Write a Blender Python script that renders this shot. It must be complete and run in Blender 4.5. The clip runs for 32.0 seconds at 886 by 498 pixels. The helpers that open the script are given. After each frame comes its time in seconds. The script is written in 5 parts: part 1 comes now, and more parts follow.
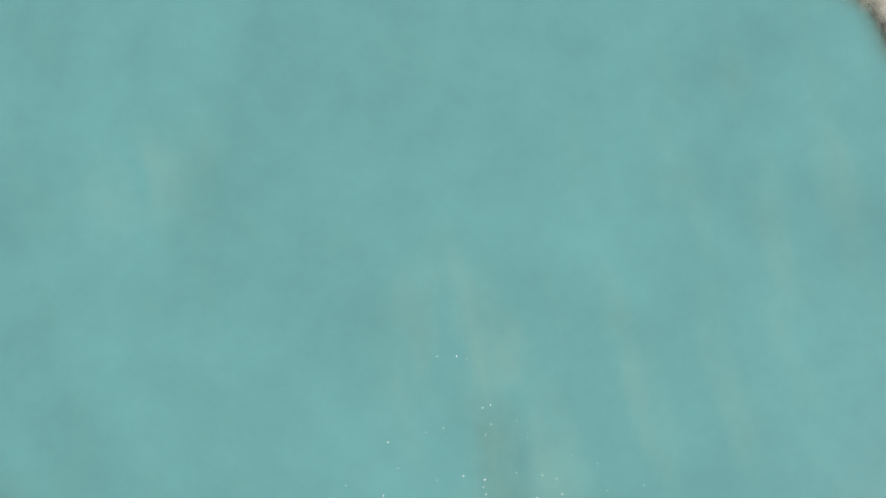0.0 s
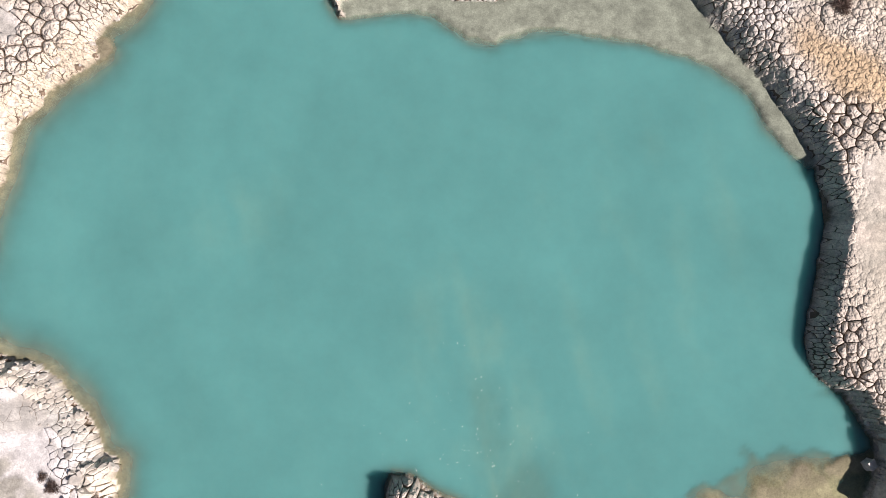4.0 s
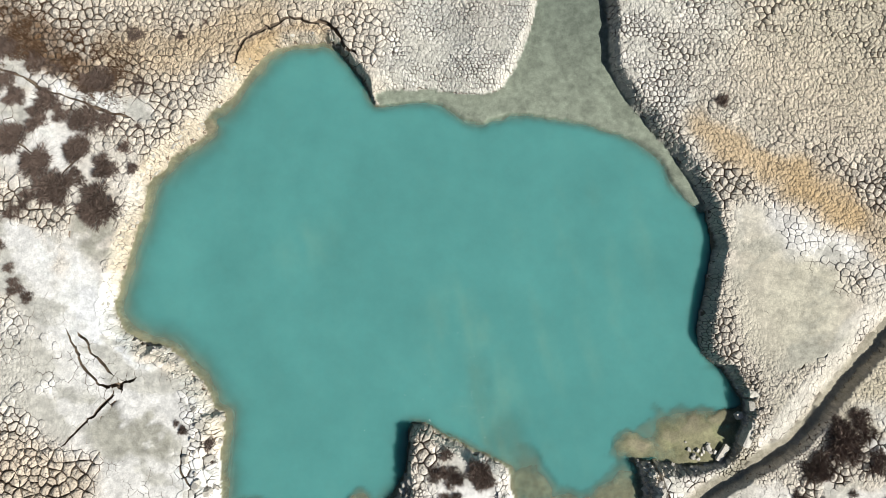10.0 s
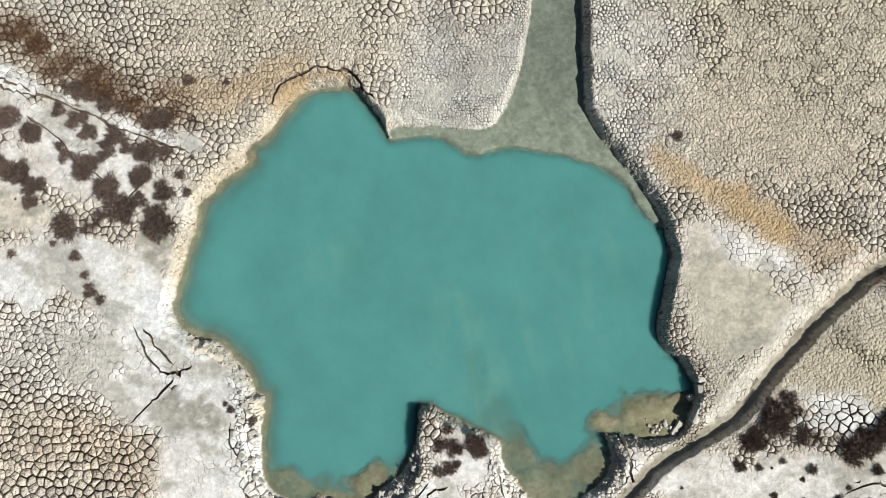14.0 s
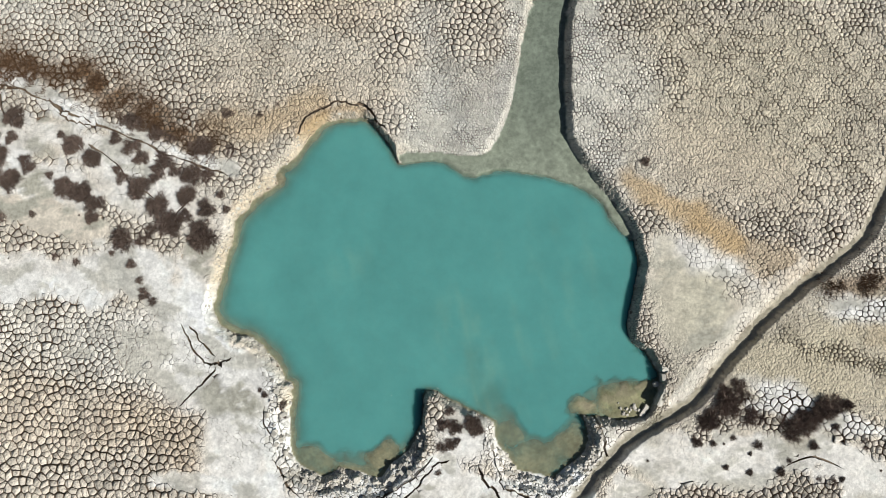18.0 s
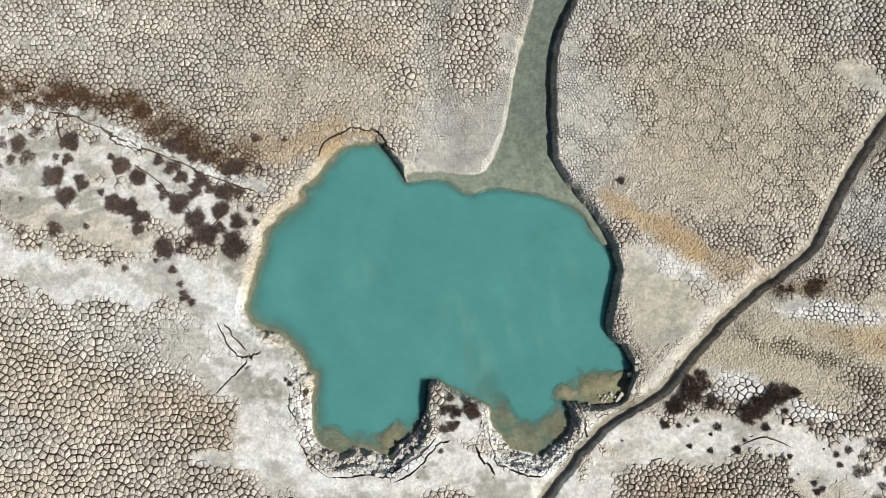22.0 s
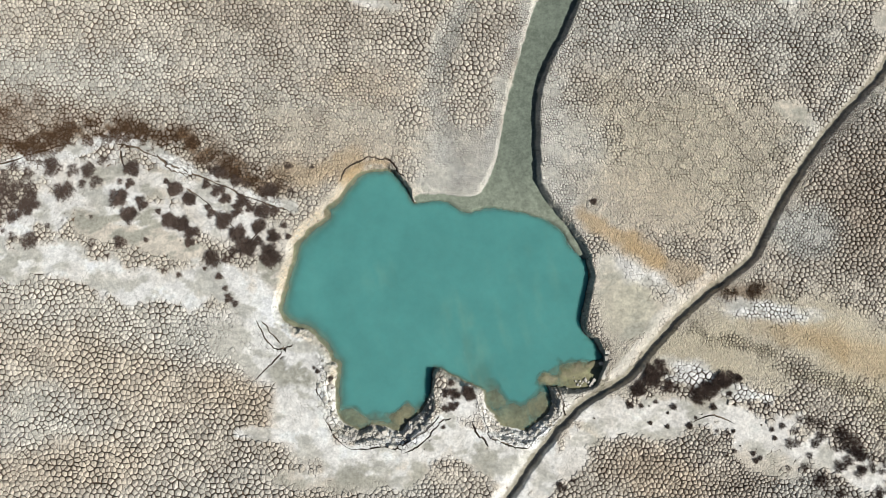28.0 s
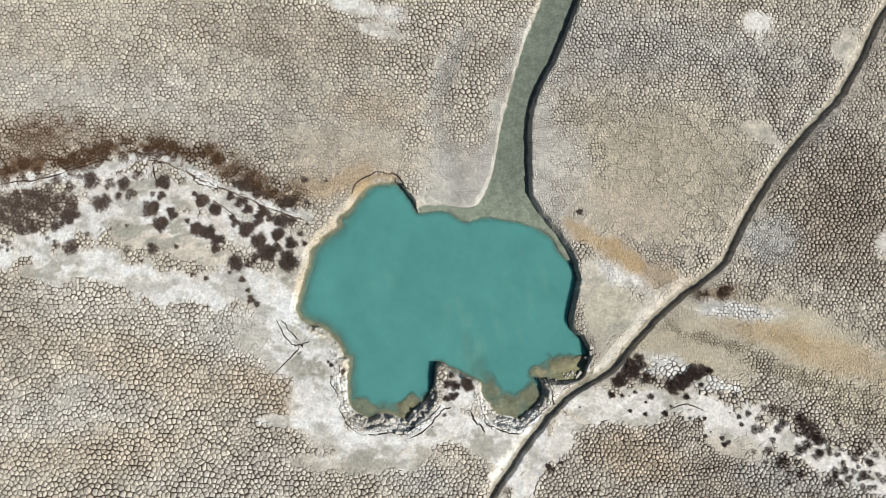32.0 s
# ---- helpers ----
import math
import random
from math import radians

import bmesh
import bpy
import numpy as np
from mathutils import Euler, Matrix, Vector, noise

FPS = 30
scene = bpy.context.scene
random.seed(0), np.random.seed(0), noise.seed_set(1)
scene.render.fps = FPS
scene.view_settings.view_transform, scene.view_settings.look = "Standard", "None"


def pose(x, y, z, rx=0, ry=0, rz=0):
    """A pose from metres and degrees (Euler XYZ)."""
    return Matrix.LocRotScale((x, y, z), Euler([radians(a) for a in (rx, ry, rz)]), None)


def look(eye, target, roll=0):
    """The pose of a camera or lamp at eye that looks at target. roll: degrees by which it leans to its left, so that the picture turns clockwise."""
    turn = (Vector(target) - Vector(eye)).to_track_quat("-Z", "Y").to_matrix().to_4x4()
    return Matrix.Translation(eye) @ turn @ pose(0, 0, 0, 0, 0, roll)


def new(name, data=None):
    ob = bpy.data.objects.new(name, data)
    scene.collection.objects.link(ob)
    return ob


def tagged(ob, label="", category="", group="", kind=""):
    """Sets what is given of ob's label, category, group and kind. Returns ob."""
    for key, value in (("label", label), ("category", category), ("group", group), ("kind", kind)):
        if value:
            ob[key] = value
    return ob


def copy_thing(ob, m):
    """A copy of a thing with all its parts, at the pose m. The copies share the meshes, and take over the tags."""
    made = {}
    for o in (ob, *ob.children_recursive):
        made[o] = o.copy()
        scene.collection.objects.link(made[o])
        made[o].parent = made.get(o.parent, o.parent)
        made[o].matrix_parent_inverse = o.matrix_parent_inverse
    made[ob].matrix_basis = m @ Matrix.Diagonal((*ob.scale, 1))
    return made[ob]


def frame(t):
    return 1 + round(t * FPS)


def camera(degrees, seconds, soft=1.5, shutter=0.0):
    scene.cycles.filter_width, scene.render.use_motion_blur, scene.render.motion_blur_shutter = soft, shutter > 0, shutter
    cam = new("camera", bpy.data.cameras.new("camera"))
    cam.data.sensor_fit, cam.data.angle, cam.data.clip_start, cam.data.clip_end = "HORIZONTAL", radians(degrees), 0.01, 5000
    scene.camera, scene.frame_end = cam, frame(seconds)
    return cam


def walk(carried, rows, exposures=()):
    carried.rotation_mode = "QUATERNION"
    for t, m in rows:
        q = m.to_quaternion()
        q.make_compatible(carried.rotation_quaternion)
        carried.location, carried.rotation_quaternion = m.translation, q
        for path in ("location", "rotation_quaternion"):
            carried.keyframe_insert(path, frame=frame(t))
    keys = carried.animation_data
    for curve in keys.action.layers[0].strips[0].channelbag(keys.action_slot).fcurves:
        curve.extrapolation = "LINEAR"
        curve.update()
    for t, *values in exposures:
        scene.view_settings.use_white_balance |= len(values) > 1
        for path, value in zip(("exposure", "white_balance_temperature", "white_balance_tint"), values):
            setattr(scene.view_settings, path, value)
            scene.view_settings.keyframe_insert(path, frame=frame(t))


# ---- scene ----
# The camera rises over a small turquoise pool in a dried-out mud plain, looking down.
LENS = 74.0
LEAN_AHEAD, LEAN_SIDE = 4.73, 1.16


def drone(x, y, z, turn):
    return pose(x, y, z, 0, 0, turn) @ pose(0, 0, 0, LEAN_AHEAD) @ pose(0, 0, 0, 0, LEAN_SIDE)


cam = camera(LENS, 32.0, soft=0.5)
walk(cam, [
    (0, drone(11.68, -27.19, 35.10, 1.87)),
    (4, drone(11.54, -26.82, 50.85, 1.85)),
    (8, drone(11.41, -26.47, 66.75, 1.83)),
    (12, drone(11.31, -26.12, 82.42, 1.81)),
    (16, drone(11.22, -25.79, 98.05, 1.79)),
    (20, drone(11.16, -25.46, 113.85, 1.78)),
    (24, drone(11.11, -25.15, 129.82, 1.76)),
    (28, drone(11.09, -24.86, 145.96, 1.74)),
    (32, drone(11.08, -24.57, 162.28, 1.72)),
], exposures=[(0, 0.40, 6600, 28), (3, 0.35, 6600, 26), (6, 0.23, 6460, 14), (9, 0.24, 6380, 9), (10, 0.12, 6320, 7), (13, 0.0, 6300, 6.5), (19, -0.09, 6280, 6.5), (25, -0.10, 6280, 6.5), (32, -0.09, 6250, 7.5)])

# ---- light ----
SUN_FROM = -24.0      # degrees anticlockwise from +x
SUN_HIGH = 40.0
world = bpy.data.worlds.new("sky")
scene.world = world
world.use_nodes = True
wn = world.node_tree
sky = wn.nodes.new("ShaderNodeTexSky")
sky.sky_type, sky.sun_disc = "NISHITA", False
sky.sun_elevation, sky.sun_rotation = radians(SUN_HIGH), radians(90 - SUN_FROM)
wn.links.new(sky.outputs[0], wn.nodes["Background"].inputs[0])
wn.nodes["Background"].inputs[1].default_value = 0.032
sun_data = bpy.data.lights.new("sun", "SUN")
sun_data.energy, sun_data.angle, sun_data.color = 4.9, radians(0.55), (1.0, 0.95, 0.88)
sun = new("sun", sun_data)
sun_way = Vector((math.cos(radians(SUN_HIGH)) * math.cos(radians(SUN_FROM)), math.cos(radians(SUN_HIGH)) * math.sin(radians(SUN_FROM)), math.sin(radians(SUN_HIGH))))
sun.matrix_world = look(sun_way * 300, (0, 0, 0))

# ---- levels, in metres ----
WATER = -2.2          # the pool's surface; the plain lies at 0
SILT = -2.02          # floor of the silted side arm


# ---- noise and curves ----
def hashed(ix, iy, seed):
    h = (ix.astype(np.int64) * 374761393 + iy.astype(np.int64) * 668265263 + seed * 974634777) & 0xFFFFFFFF
    h = ((h ^ (h >> 13)) * 1274126177) & 0xFFFFFFFF
    return ((h ^ (h >> 16)) & 0xFFFF) / 65535.0


def wave(x, y, size, seed):
    """Smooth noise from -1 to 1 whose bumps are `size` metres wide."""
    u, v = np.asarray(x) / size, np.asarray(y) / size
    iu, iv = np.floor(u), np.floor(v)
    fu, fv = u - iu, v - iv
    fu, fv = fu * fu * (3 - 2 * fu), fv * fv * (3 - 2 * fv)
    a, b = hashed(iu, iv, seed), hashed(iu + 1, iv, seed)
    c, d = hashed(iu, iv + 1, seed), hashed(iu + 1, iv + 1, seed)
    return 2 * ((a * (1 - fu) + b * fu) * (1 - fv) + (c * (1 - fu) + d * fu) * fv) - 1


def rough(x, y, size, seed, octaves=4):
    total, weight = 0.0, 0.0
    for k in range(octaves):
        total = total + wave(x, y, size / 2 ** k, seed + 17 * k) * 0.55 ** k
        weight += 0.55 ** k
    return total / weight


def ramp(v, lo, hi):
    t = np.clip((v - lo) / (hi - lo), 0, 1)
    return t * t * (3 - 2 * t)


def spline(points, closed=False, step=1.2):
    """A smooth curve through control points of two or more numbers."""
    p = np.array(points, float)
    n = len(p)
    out = []
    for i in range(n if closed else n - 1):
        q = [p[(i + k) % n] if closed else p[min(max(i + k, 0), n - 1)] for k in (-1, 0, 1, 2)]
        m = max(1, int(np.linalg.norm(q[2][:2] - q[1][:2]) / step))
        for t in np.arange(m) / m:
            out.append(0.5 * (2 * q[1] + (q[2] - q[0]) * t + (2 * q[0] - 5 * q[1] + 4 * q[2] - q[3]) * t * t + (3 * q[1] - q[0] - 3 * q[2] + q[3]) * t ** 3))
    if not closed:
        out.append(p[-1])
    return np.array(out)


def nearest(x, y, curve, closed=False):
    """Distance to a curve, the curve's third number there, and the side (positive to the left of its run)."""
    best, third, side = np.full(x.shape, 1e9), np.zeros(x.shape), np.zeros(x.shape)
    m = len(curve)
    for i in range(m if closed else m - 1):
        a, b = curve[i], curve[(i + 1) % m]
        ex, ey = b[0] - a[0], b[1] - a[1]
        px, py = x - a[0], y - a[1]
        t = np.clip((px * ex + py * ey) / (ex * ex + ey * ey + 1e-9), 0, 1)
        d = (px - t * ex) ** 2 + (py - t * ey) ** 2
        w = d < best
        best[w] = d[w]
        side[w] = (ex * py - ey * px)[w]
        if len(a) > 2:
            third[w] = (a[2] + (b[2] - a[2]) * t)[w]
    return np.sqrt(best), third, np.where(side >= 0, 1.0, -1.0)


def inside(x, y, curve):
    odd = np.zeros(x.shape, bool)
    m = len(curve)
    for i in range(m):
        a, b = curve[i], curve[(i + 1) % m]
        if a[1] != b[1]:
            odd ^= ((a[1] > y) != (b[1] > y)) & (x < (b[0] - a[0]) * (y - a[1]) / (b[1] - a[1]) + a[0])
    return odd


# ---- plan: the pool's shore, clockwise (x, y, width of the bank) ----
LOBE_SHORE = [
    (-23.1, -3.9, 1.4), (-22.1, -2.3, 1.5), (-20.0, -1.0, 1.5), (-18.1, 1.9, 1.4), (-16.7, 3.9, 1.2), (-15.4, 5.7, 1.0), (-13.7, 6.8, 0.9),
    (-11.7, 7.4, 0.7), (-9.1, 7.7, 0.6), (-7.0, 7.7, 0.5), (-5.4, 6.8, 0.5), (-3.7, 5.2, 0.5), (-2.5, 3.6, 0.5), (-1.3, 2.0, 0.5), (-0.4, 0.3, 0.6), (0.2, -0.9, 0.7)]
NORTH_SHORE = [
    (1.8, -0.6, 0.8), (5.1, -0.2, 0.8), (8.0, -0.2, 0.8), (9.7, -0.9, 0.8), (11.4, -1.9, 0.6), (13.1, -2.6, 0.6), (14.5, -3.0, 0.6), (15.9, -2.3, 0.6),
    (17.6, -1.7, 0.6), (20.1, -1.6, 0.6), (23.4, -1.8, 0.6), (26.7, -2.2, 0.7), (30.0, -3.0, 0.7), (32.8, -3.9, 0.8), (35.3, -4.9, 0.9), (37.4, -6.3, 1.0), (38.6, -7.9, 1.2), (39.4, -9.8, 1.3), (41.0, -11.6, 1.3), (42.8, -13.4, 1.2)]
EAST_SHORE = [
    (43.6, -14.1, 1.1), (44.1, -15.6, 1.1), (44.6, -17.2, 1.1), (44.7, -19.2, 1.1), (44.3, -21.6, 1.1), (43.7, -23.7, 1.2), (43.3, -26.5, 1.3), (42.8, -28.9, 1.4), (42.6, -30.5, 1.4),
    (43.1, -32.1, 1.3), (44.0, -33.1, 1.1), (45.8, -34.0, 0.8), (46.6, -35.1, 0.7), (47.4, -36.4, 0.6), (48.3, -37.8, 0.5), (48.3, -39.5, 0.5), (47.9, -41.7, 0.6), (47.2, -44.0, 0.6), (45.2, -45.6, 0.7)]
BAY_SHORE = [
    (41.9, -46.4, 0.9), (39.2, -46.2, 1.0), (36.7, -46.3, 0.9), (34.6, -45.9, 0.9), (35.4, -47.0, 0.9), (35.6, -48.8, 1.6), (35.8, -50.2, 1.6), (34.7, -52.4, 2.7), (32.9, -54.0, 2.7), (31.4, -55.3, 2.7),
    (29.9, -57.0, 2.7), (27.7, -56.5, 2.7), (25.9, -56.1, 2.7), (23.5, -55.6, 2.7), (21.7, -53.3, 2.7), (19.9, -51.6, 1.6), (19.3, -49.7, 1.6), (19.1, -47.8, 1.6)]
PENINSULA_SHORE = [
    (17.0, -47.0, 0.9), (15.5, -46.2, 0.9), (13.5, -45.4, 0.9), (11.3, -44.5, 0.9), (8.0, -42.8, 0.8), (6.6, -42.6, 0.6), (6.4, -43.6, 0.5), (6.3, -45.2, 0.5), (6.2, -47.6, 0.5), (5.6, -49.7, 1.4), (4.6, -52.1, 2.2), (3.4, -53.8, 2.7)]
SOUTH_SHORE = [
    (0.8, -55.8, 2.9), (-0.6, -57.7, 2.9), (-2.3, -58.3, 2.9), (-4.5, -57.5, 2.9), (-7.6, -56.8, 2.9), (-9.9, -57.7, 2.5), (-11.6, -58.3, 2.5), (-14.9, -56.9, 2.5), (-16.7, -55.2, 2.5), (-17.6, -53.0, 2.5)]
WEST_SHORE = [
    (-17.6, -51.0, 1.9), (-18.0, -49.2, 1.9), (-18.1, -47.1, 1.9), (-17.7, -45.0, 1.9), (-18.0, -43.6, 0.9), (-17.8, -42.4, 0.9), (-19.0, -41.8, 1.0), (-19.7, -40.3, 1.2), (-21.5, -37.9, 1.4), (-23.6, -36.0, 1.4),
    (-25.4, -34.5, 1.3), (-26.7, -33.9, 1.3), (-27.6, -33.8, 1.3), (-29.6, -33.2, 1.2), (-31.7, -31.9, 1.3), (-33.0, -29.5, 1.3), (-32.9, -27.0, 1.2), (-32.3, -23.7, 1.2), (-31.7, -20.4, 1.2), (-31.0, -17.5, 1.2),
    (-30.3, -14.9, 1.2), (-30.2, -13.3, 1.2), (-29.6, -12.0, 1.2), (-28.3, -10.7, 1.3), (-27.1, -9.0, 1.4), (-25.5, -7.4, 1.5), (-23.5, -6.3, 1.4), (-22.4, -5.2, 1.3)]
SHORE = spline(LOBE_SHORE + NORTH_SHORE + EAST_SHORE + BAY_SHORE + PENINSULA_SHORE + SOUTH_SHORE + WEST_SHORE, True, 0.8)

# the silted arm that enters from the north: its west edge downwards, then its east edge upwards
ARM_WEST = [
    (39.7, 79.9, 0.9), (36.6, 69.6, 0.9), (32.9, 60.4, 0.9), (29.0, 49.3, 0.9), (25.8, 37.6, 0.9), (22.9, 25.3, 0.9), (20.9, 13.1, 0.9),
    (19.2, 6.3, 1.0), (18.3, 3.7, 1.3), (16.7, 1.8, 1.8), (14.2, 0.8, 2.2), (11.7, 0.8, 2.4), (7.5, 1.2, 2.6), (3.4, 1.1, 2.3), (0.1, 0.6, 1.2)]
ARM_EAST = [
    (3.4, -3.3, 1.0), (17.6, -5.3, 1.0), (30.1, -5.7, 1.0), (35.2, -8.5, 1.4), (41.2, -15.4, 1.2), (43.5, -14.0, 1.2), (41.4, -9.7, 1.2),
    (38.8, -5.7, 1.2), (36.3, -2.9, 1.3), (33.2, 1.1, 1.2), (31.1, 4.6, 1.1), (30.7, 11.8, 1.1), (30.3, 21.4, 1.0), (31.0, 29.3, 1.0),
    (33.4, 37.0, 1.3), (37.7, 45.8, 1.1), (41.1, 54.6, 1.0), (43.5, 61.3, 1.0), (47.9, 71.5, 1.0), (52.7, 80.1, 1.0)]
ARM = spline(ARM_WEST + ARM_EAST, True)

# the narrow gully that runs past the pool from the north-east to the south
GULLY = spline([
    (142.2, 78.4), (130.2, 60.2), (122.9, 45.5), (117.1, 35.3), (107.5, 24.1), (98.7, 12.9), (90.8, 0.0), (86.7, -8.7),
    (83.5, -13.8), (75.3, -20.2), (66.8, -28.0), (60.1, -35.7), (54.0, -42.9), (47.1, -47.0), (40.9, -51.8), (35.7, -57.9),
    (30.5, -65.3), (23.9, -75.5), (19.7, -84.8)])

def wandering(f):
    return f + np.stack([wave(f[:, 0], f[:, 1], 2.3, 601), wave(f[:, 0], f[:, 1], 2.3, 603)], 1) * 0.3


# long fissures where the banks slump towards the pool
FISSURES = [wandering(spline(f, False, 1.2)) for f in (
    [(-18.7, 4.0), (-18.4, 5.1), (-17.5, 6.6), (-15.2, 8.4), (-13.6, 9.2), (-11.3, 10.0), (-9.1, 9.6), (-6.9, 9.2), (-5.3, 8.2), (-4.1, 6.7), (-2.8, 5.2)],
    [(-37.8, -32.2), (-36.6, -34.7), (-35.4, -36.8), (-32.8, -38.9), (-30.4, -38.9)],
    [(-36.1, -32.5), (-34.4, -34.6), (-32.1, -37.0)],
    [(-28.9, -37.9), (-30.5, -39.0), (-32.6, -41.4), (-34.9, -44.0), (-37.0, -46.2)],
    [(-22.2, -46.2), (-21.9, -49.2), (-20.1, -51.9), (-19.1, -55.1), (-18.5, -57.2), (-16.1, -60.4), (-13.3, -62.1), (-8.9, -62.0), (-5.1, -61.6), (-1.2, -62.0)],
    [(-20.0, -43.4), (-20.0, -46.5), (-19.6, -50.0), (-17.6, -56.1), (-14.1, -59.8)],
    [(-1.8, -61.7), (0.9, -60.0), (3.6, -58.0), (5.7, -56.4), (7.8, -54.1)],
    [(-0.1, -62.9), (3.7, -60.9), (6.8, -57.6), (8.6, -55.2), (10.4, -54.3)],
    [(16.6, -55.4), (17.5, -57.5), (19.2, -59.1), (19.8, -60.4)],
    [(18.4, -51.9), (19.1, -54.3), (19.9, -56.4), (20.3, -58.5), (22.7, -59.2), (26.0, -60.1), (29.3, -60.6)],
    [(36.2, -44.2), (37.6, -47.9), (38.6, -52.5)],
    [(-119.0, 3.6), (-109.3, 5.0), (-98.2, 8.3), (-88.7, 11.5)],
    [(-76.0, 11.5), (-70.8, 10.5), (-62.5, 6.6), (-52.6, 3.0), (-42.8, -1.0), (-31.4, -4.6)],
    [(-75.3, 11.0), (-74.8, 7.5), (-72.8, 4.0)], [(-66.0, 8.6), (-61.2, 5.0), (-57.0, 4.0)], [(-57.6, 0.5), (-52.3, -3.0), (-49.0, -6.9), (-45.0, -9.0)],
    [(-41.5, -14.0), (-39.0, -10.5), (-37.5, -8.4)], [(70.2, -52.6), (74.0, -51.0), (78.6, -52.6)])]

# where the rim has broken into tilted blocks
SLUMPS = [spline(f, False, 1.0) for f in (
    [(-18.2, -41.5), (-19.1, -45.3), (-18.9, -50.0), (-16.8, -56.1), (-11.2, -59.1), (-2.6, -58.6), (3.5, -55.7), (6.0, -51.0)],
    [(19.1, -50.5), (21.7, -56.0), (26.9, -57.4), (32.5, -56.3), (36.3, -51.7), (36.2, -47.0)],
    [(34.8, -45.0), (40.0, -45.6), (44.3, -44.5)],
    [(45.6, -35.4), (48.0, -37.7), (48.0, -41.9), (45.7, -45.3)])]

# ---- plan: colours of the ground, as soft patches and bands laid over one another ----
PLAIN, PALE, WHITE = (0.70, 0.63, 0.535), (0.80, 0.77, 0.705), (0.85, 0.835, 0.805)
SILTY, OCHRE, TAN = (0.42, 0.405, 0.34), (0.56, 0.385, 0.19), (0.70, 0.575, 0.435)
RUST, GREY, UMBER = (0.17, 0.095, 0.045), (0.60, 0.60, 0.565), (0.44, 0.36, 0.28)
STRAW, CREAM, BED = (0.62, 0.545, 0.40), (0.72, 0.60, 0.43), (0.27, 0.245, 0.165)
# (colour, strength, plate size, crack width, half width, control points)
BANDS_A = [
    (GREY, 0.5, 0.75, 0.8, 3.6, [(10.4, 50.6), (6.7, 42.1), (4.5, 33.8), (4.4, 24.0), (7.5, 14.4), (9.4, 6.4)]),
    (PALE, 0.8, 0.55, 1.0, 3.4, [(28.1, 50.9), (23.6, 36.0), (20.8, 22.8), (18.4, 9.9), (15.0, 3.4), (3.1, 3.0)]),
    (PALE, 0.7, 0.75, 1.0, 4.0, [(37.9, 41.2), (33.8, 31.3), (33.5, 18.3), (34.1, 7.1), (38.6, -1.5)]),
    (OCHRE, 0.5, 0.9, 0.35, 4.0, [(-35.1, 5.2), (-27.1, 4.6), (-16.1, 8.6)]),
    (OCHRE, 0.55, 0.7, 0.25, 1.2, [(-18.3, 3.2), (-15.2, 7.0), (-11.0, 8.9), (-6.8, 8.6)]),
    (OCHRE, 0.7, 0.8, 0.3, 2.6, [(42.5, -3.8), (48.8, -7.0), (54.2, -9.7), (61.2, -13.8)]),
    (OCHRE, 0.45, 0.8, 0.3, 3.5, [(55.0, -11.2), (64.3, -15.6), (73.5, -19.2)])]
BANDS_B = [
    (RUST, 0.95, 1.1, 0.7, 3.3, [(-125.7, 5.6), (-109.6, 8.6), (-96.8, 10.9), (-87.3, 14.4), (-77.6, 15.4), (-67.8, 14.6), (-59.6, 12.9), (-51.3, 9.1), (-43.9, 4.9), (-34.9, 1.6)]),
    (WHITE, 0.95, 1.5, 0.44, 2.2, [(-125.3, 1.8), (-109.3, 4.4), (-96.5, 7.5), (-87.0, 10.2), (-76.6, 12.5), (-65.8, 9.2), (-54.2, 4.3), (-42.8, -0.2), (-30.6, -3.5)]),
    (WHITE, 0.7, 1.5, 0.36, 5.0, [(-96.2, 3.5), (-78.4, 4.0), (-65.3, 1.9), (-50.5, -4.1), (-40.7, -7.8)]),
    (WHITE, 0.95, 1.5, 0.14, 4.6, [(-123.5, -16.9), (-107.7, -12.9), (-95.3, -7.0), (-84.3, -3.5), (-69.7, -4.6), (-59.8, -8.3)]),
    (WHITE, 0.98, 1.5, 0.14, 5.4, [(-102.3, -19.2), (-84.6, -19.9), (-70.0, -23.7), (-57.2, -24.8), (-46.3, -22.1), (-39.6, -28.2), (-31.3, -37.2)])]
BANDS_C = [
    (WHITE, 0.8, 1.3, 0.14, 3.4, [(-35.8, -26.5), (-29.1, -34.8), (-21.7, -40.7), (-19.7, -50.6), (-20.9, -58.2)]),
    (WHITE, 0.85, 1.5, 0.14, 6.5, [(-22.2, -62.7), (-12.9, -64.6), (-0.7, -63.4), (9.8, -58.6), (20.6, -62.6), (31.2, -60.0), (25.3, -69.9)]),
    (WHITE, 0.8, 1.5, 0.14, 1.6, [(-41.0, -59.5), (-31.6, -59.7), (-22.4, -60.5)]),
    (WHITE, 0.75, 1.5, 0.14, 5.0, [(46.2, -52.0), (56.8, -52.4), (71.9, -51.1), (86.9, -55.0), (101.8, -60.4), (115.1, -64.3), (131.1, -70.3)]),
    (WHITE, 0.65, 1.4, 0.14, 3.2, [(43.3, -58.8), (37.3, -66.5), (31.5, -75.5)]),
    (WHITE, 0.8, 1.5, 0.90, 2.2, [(64.4, -43.1), (71.9, -42.9), (87.0, -46.9)])]
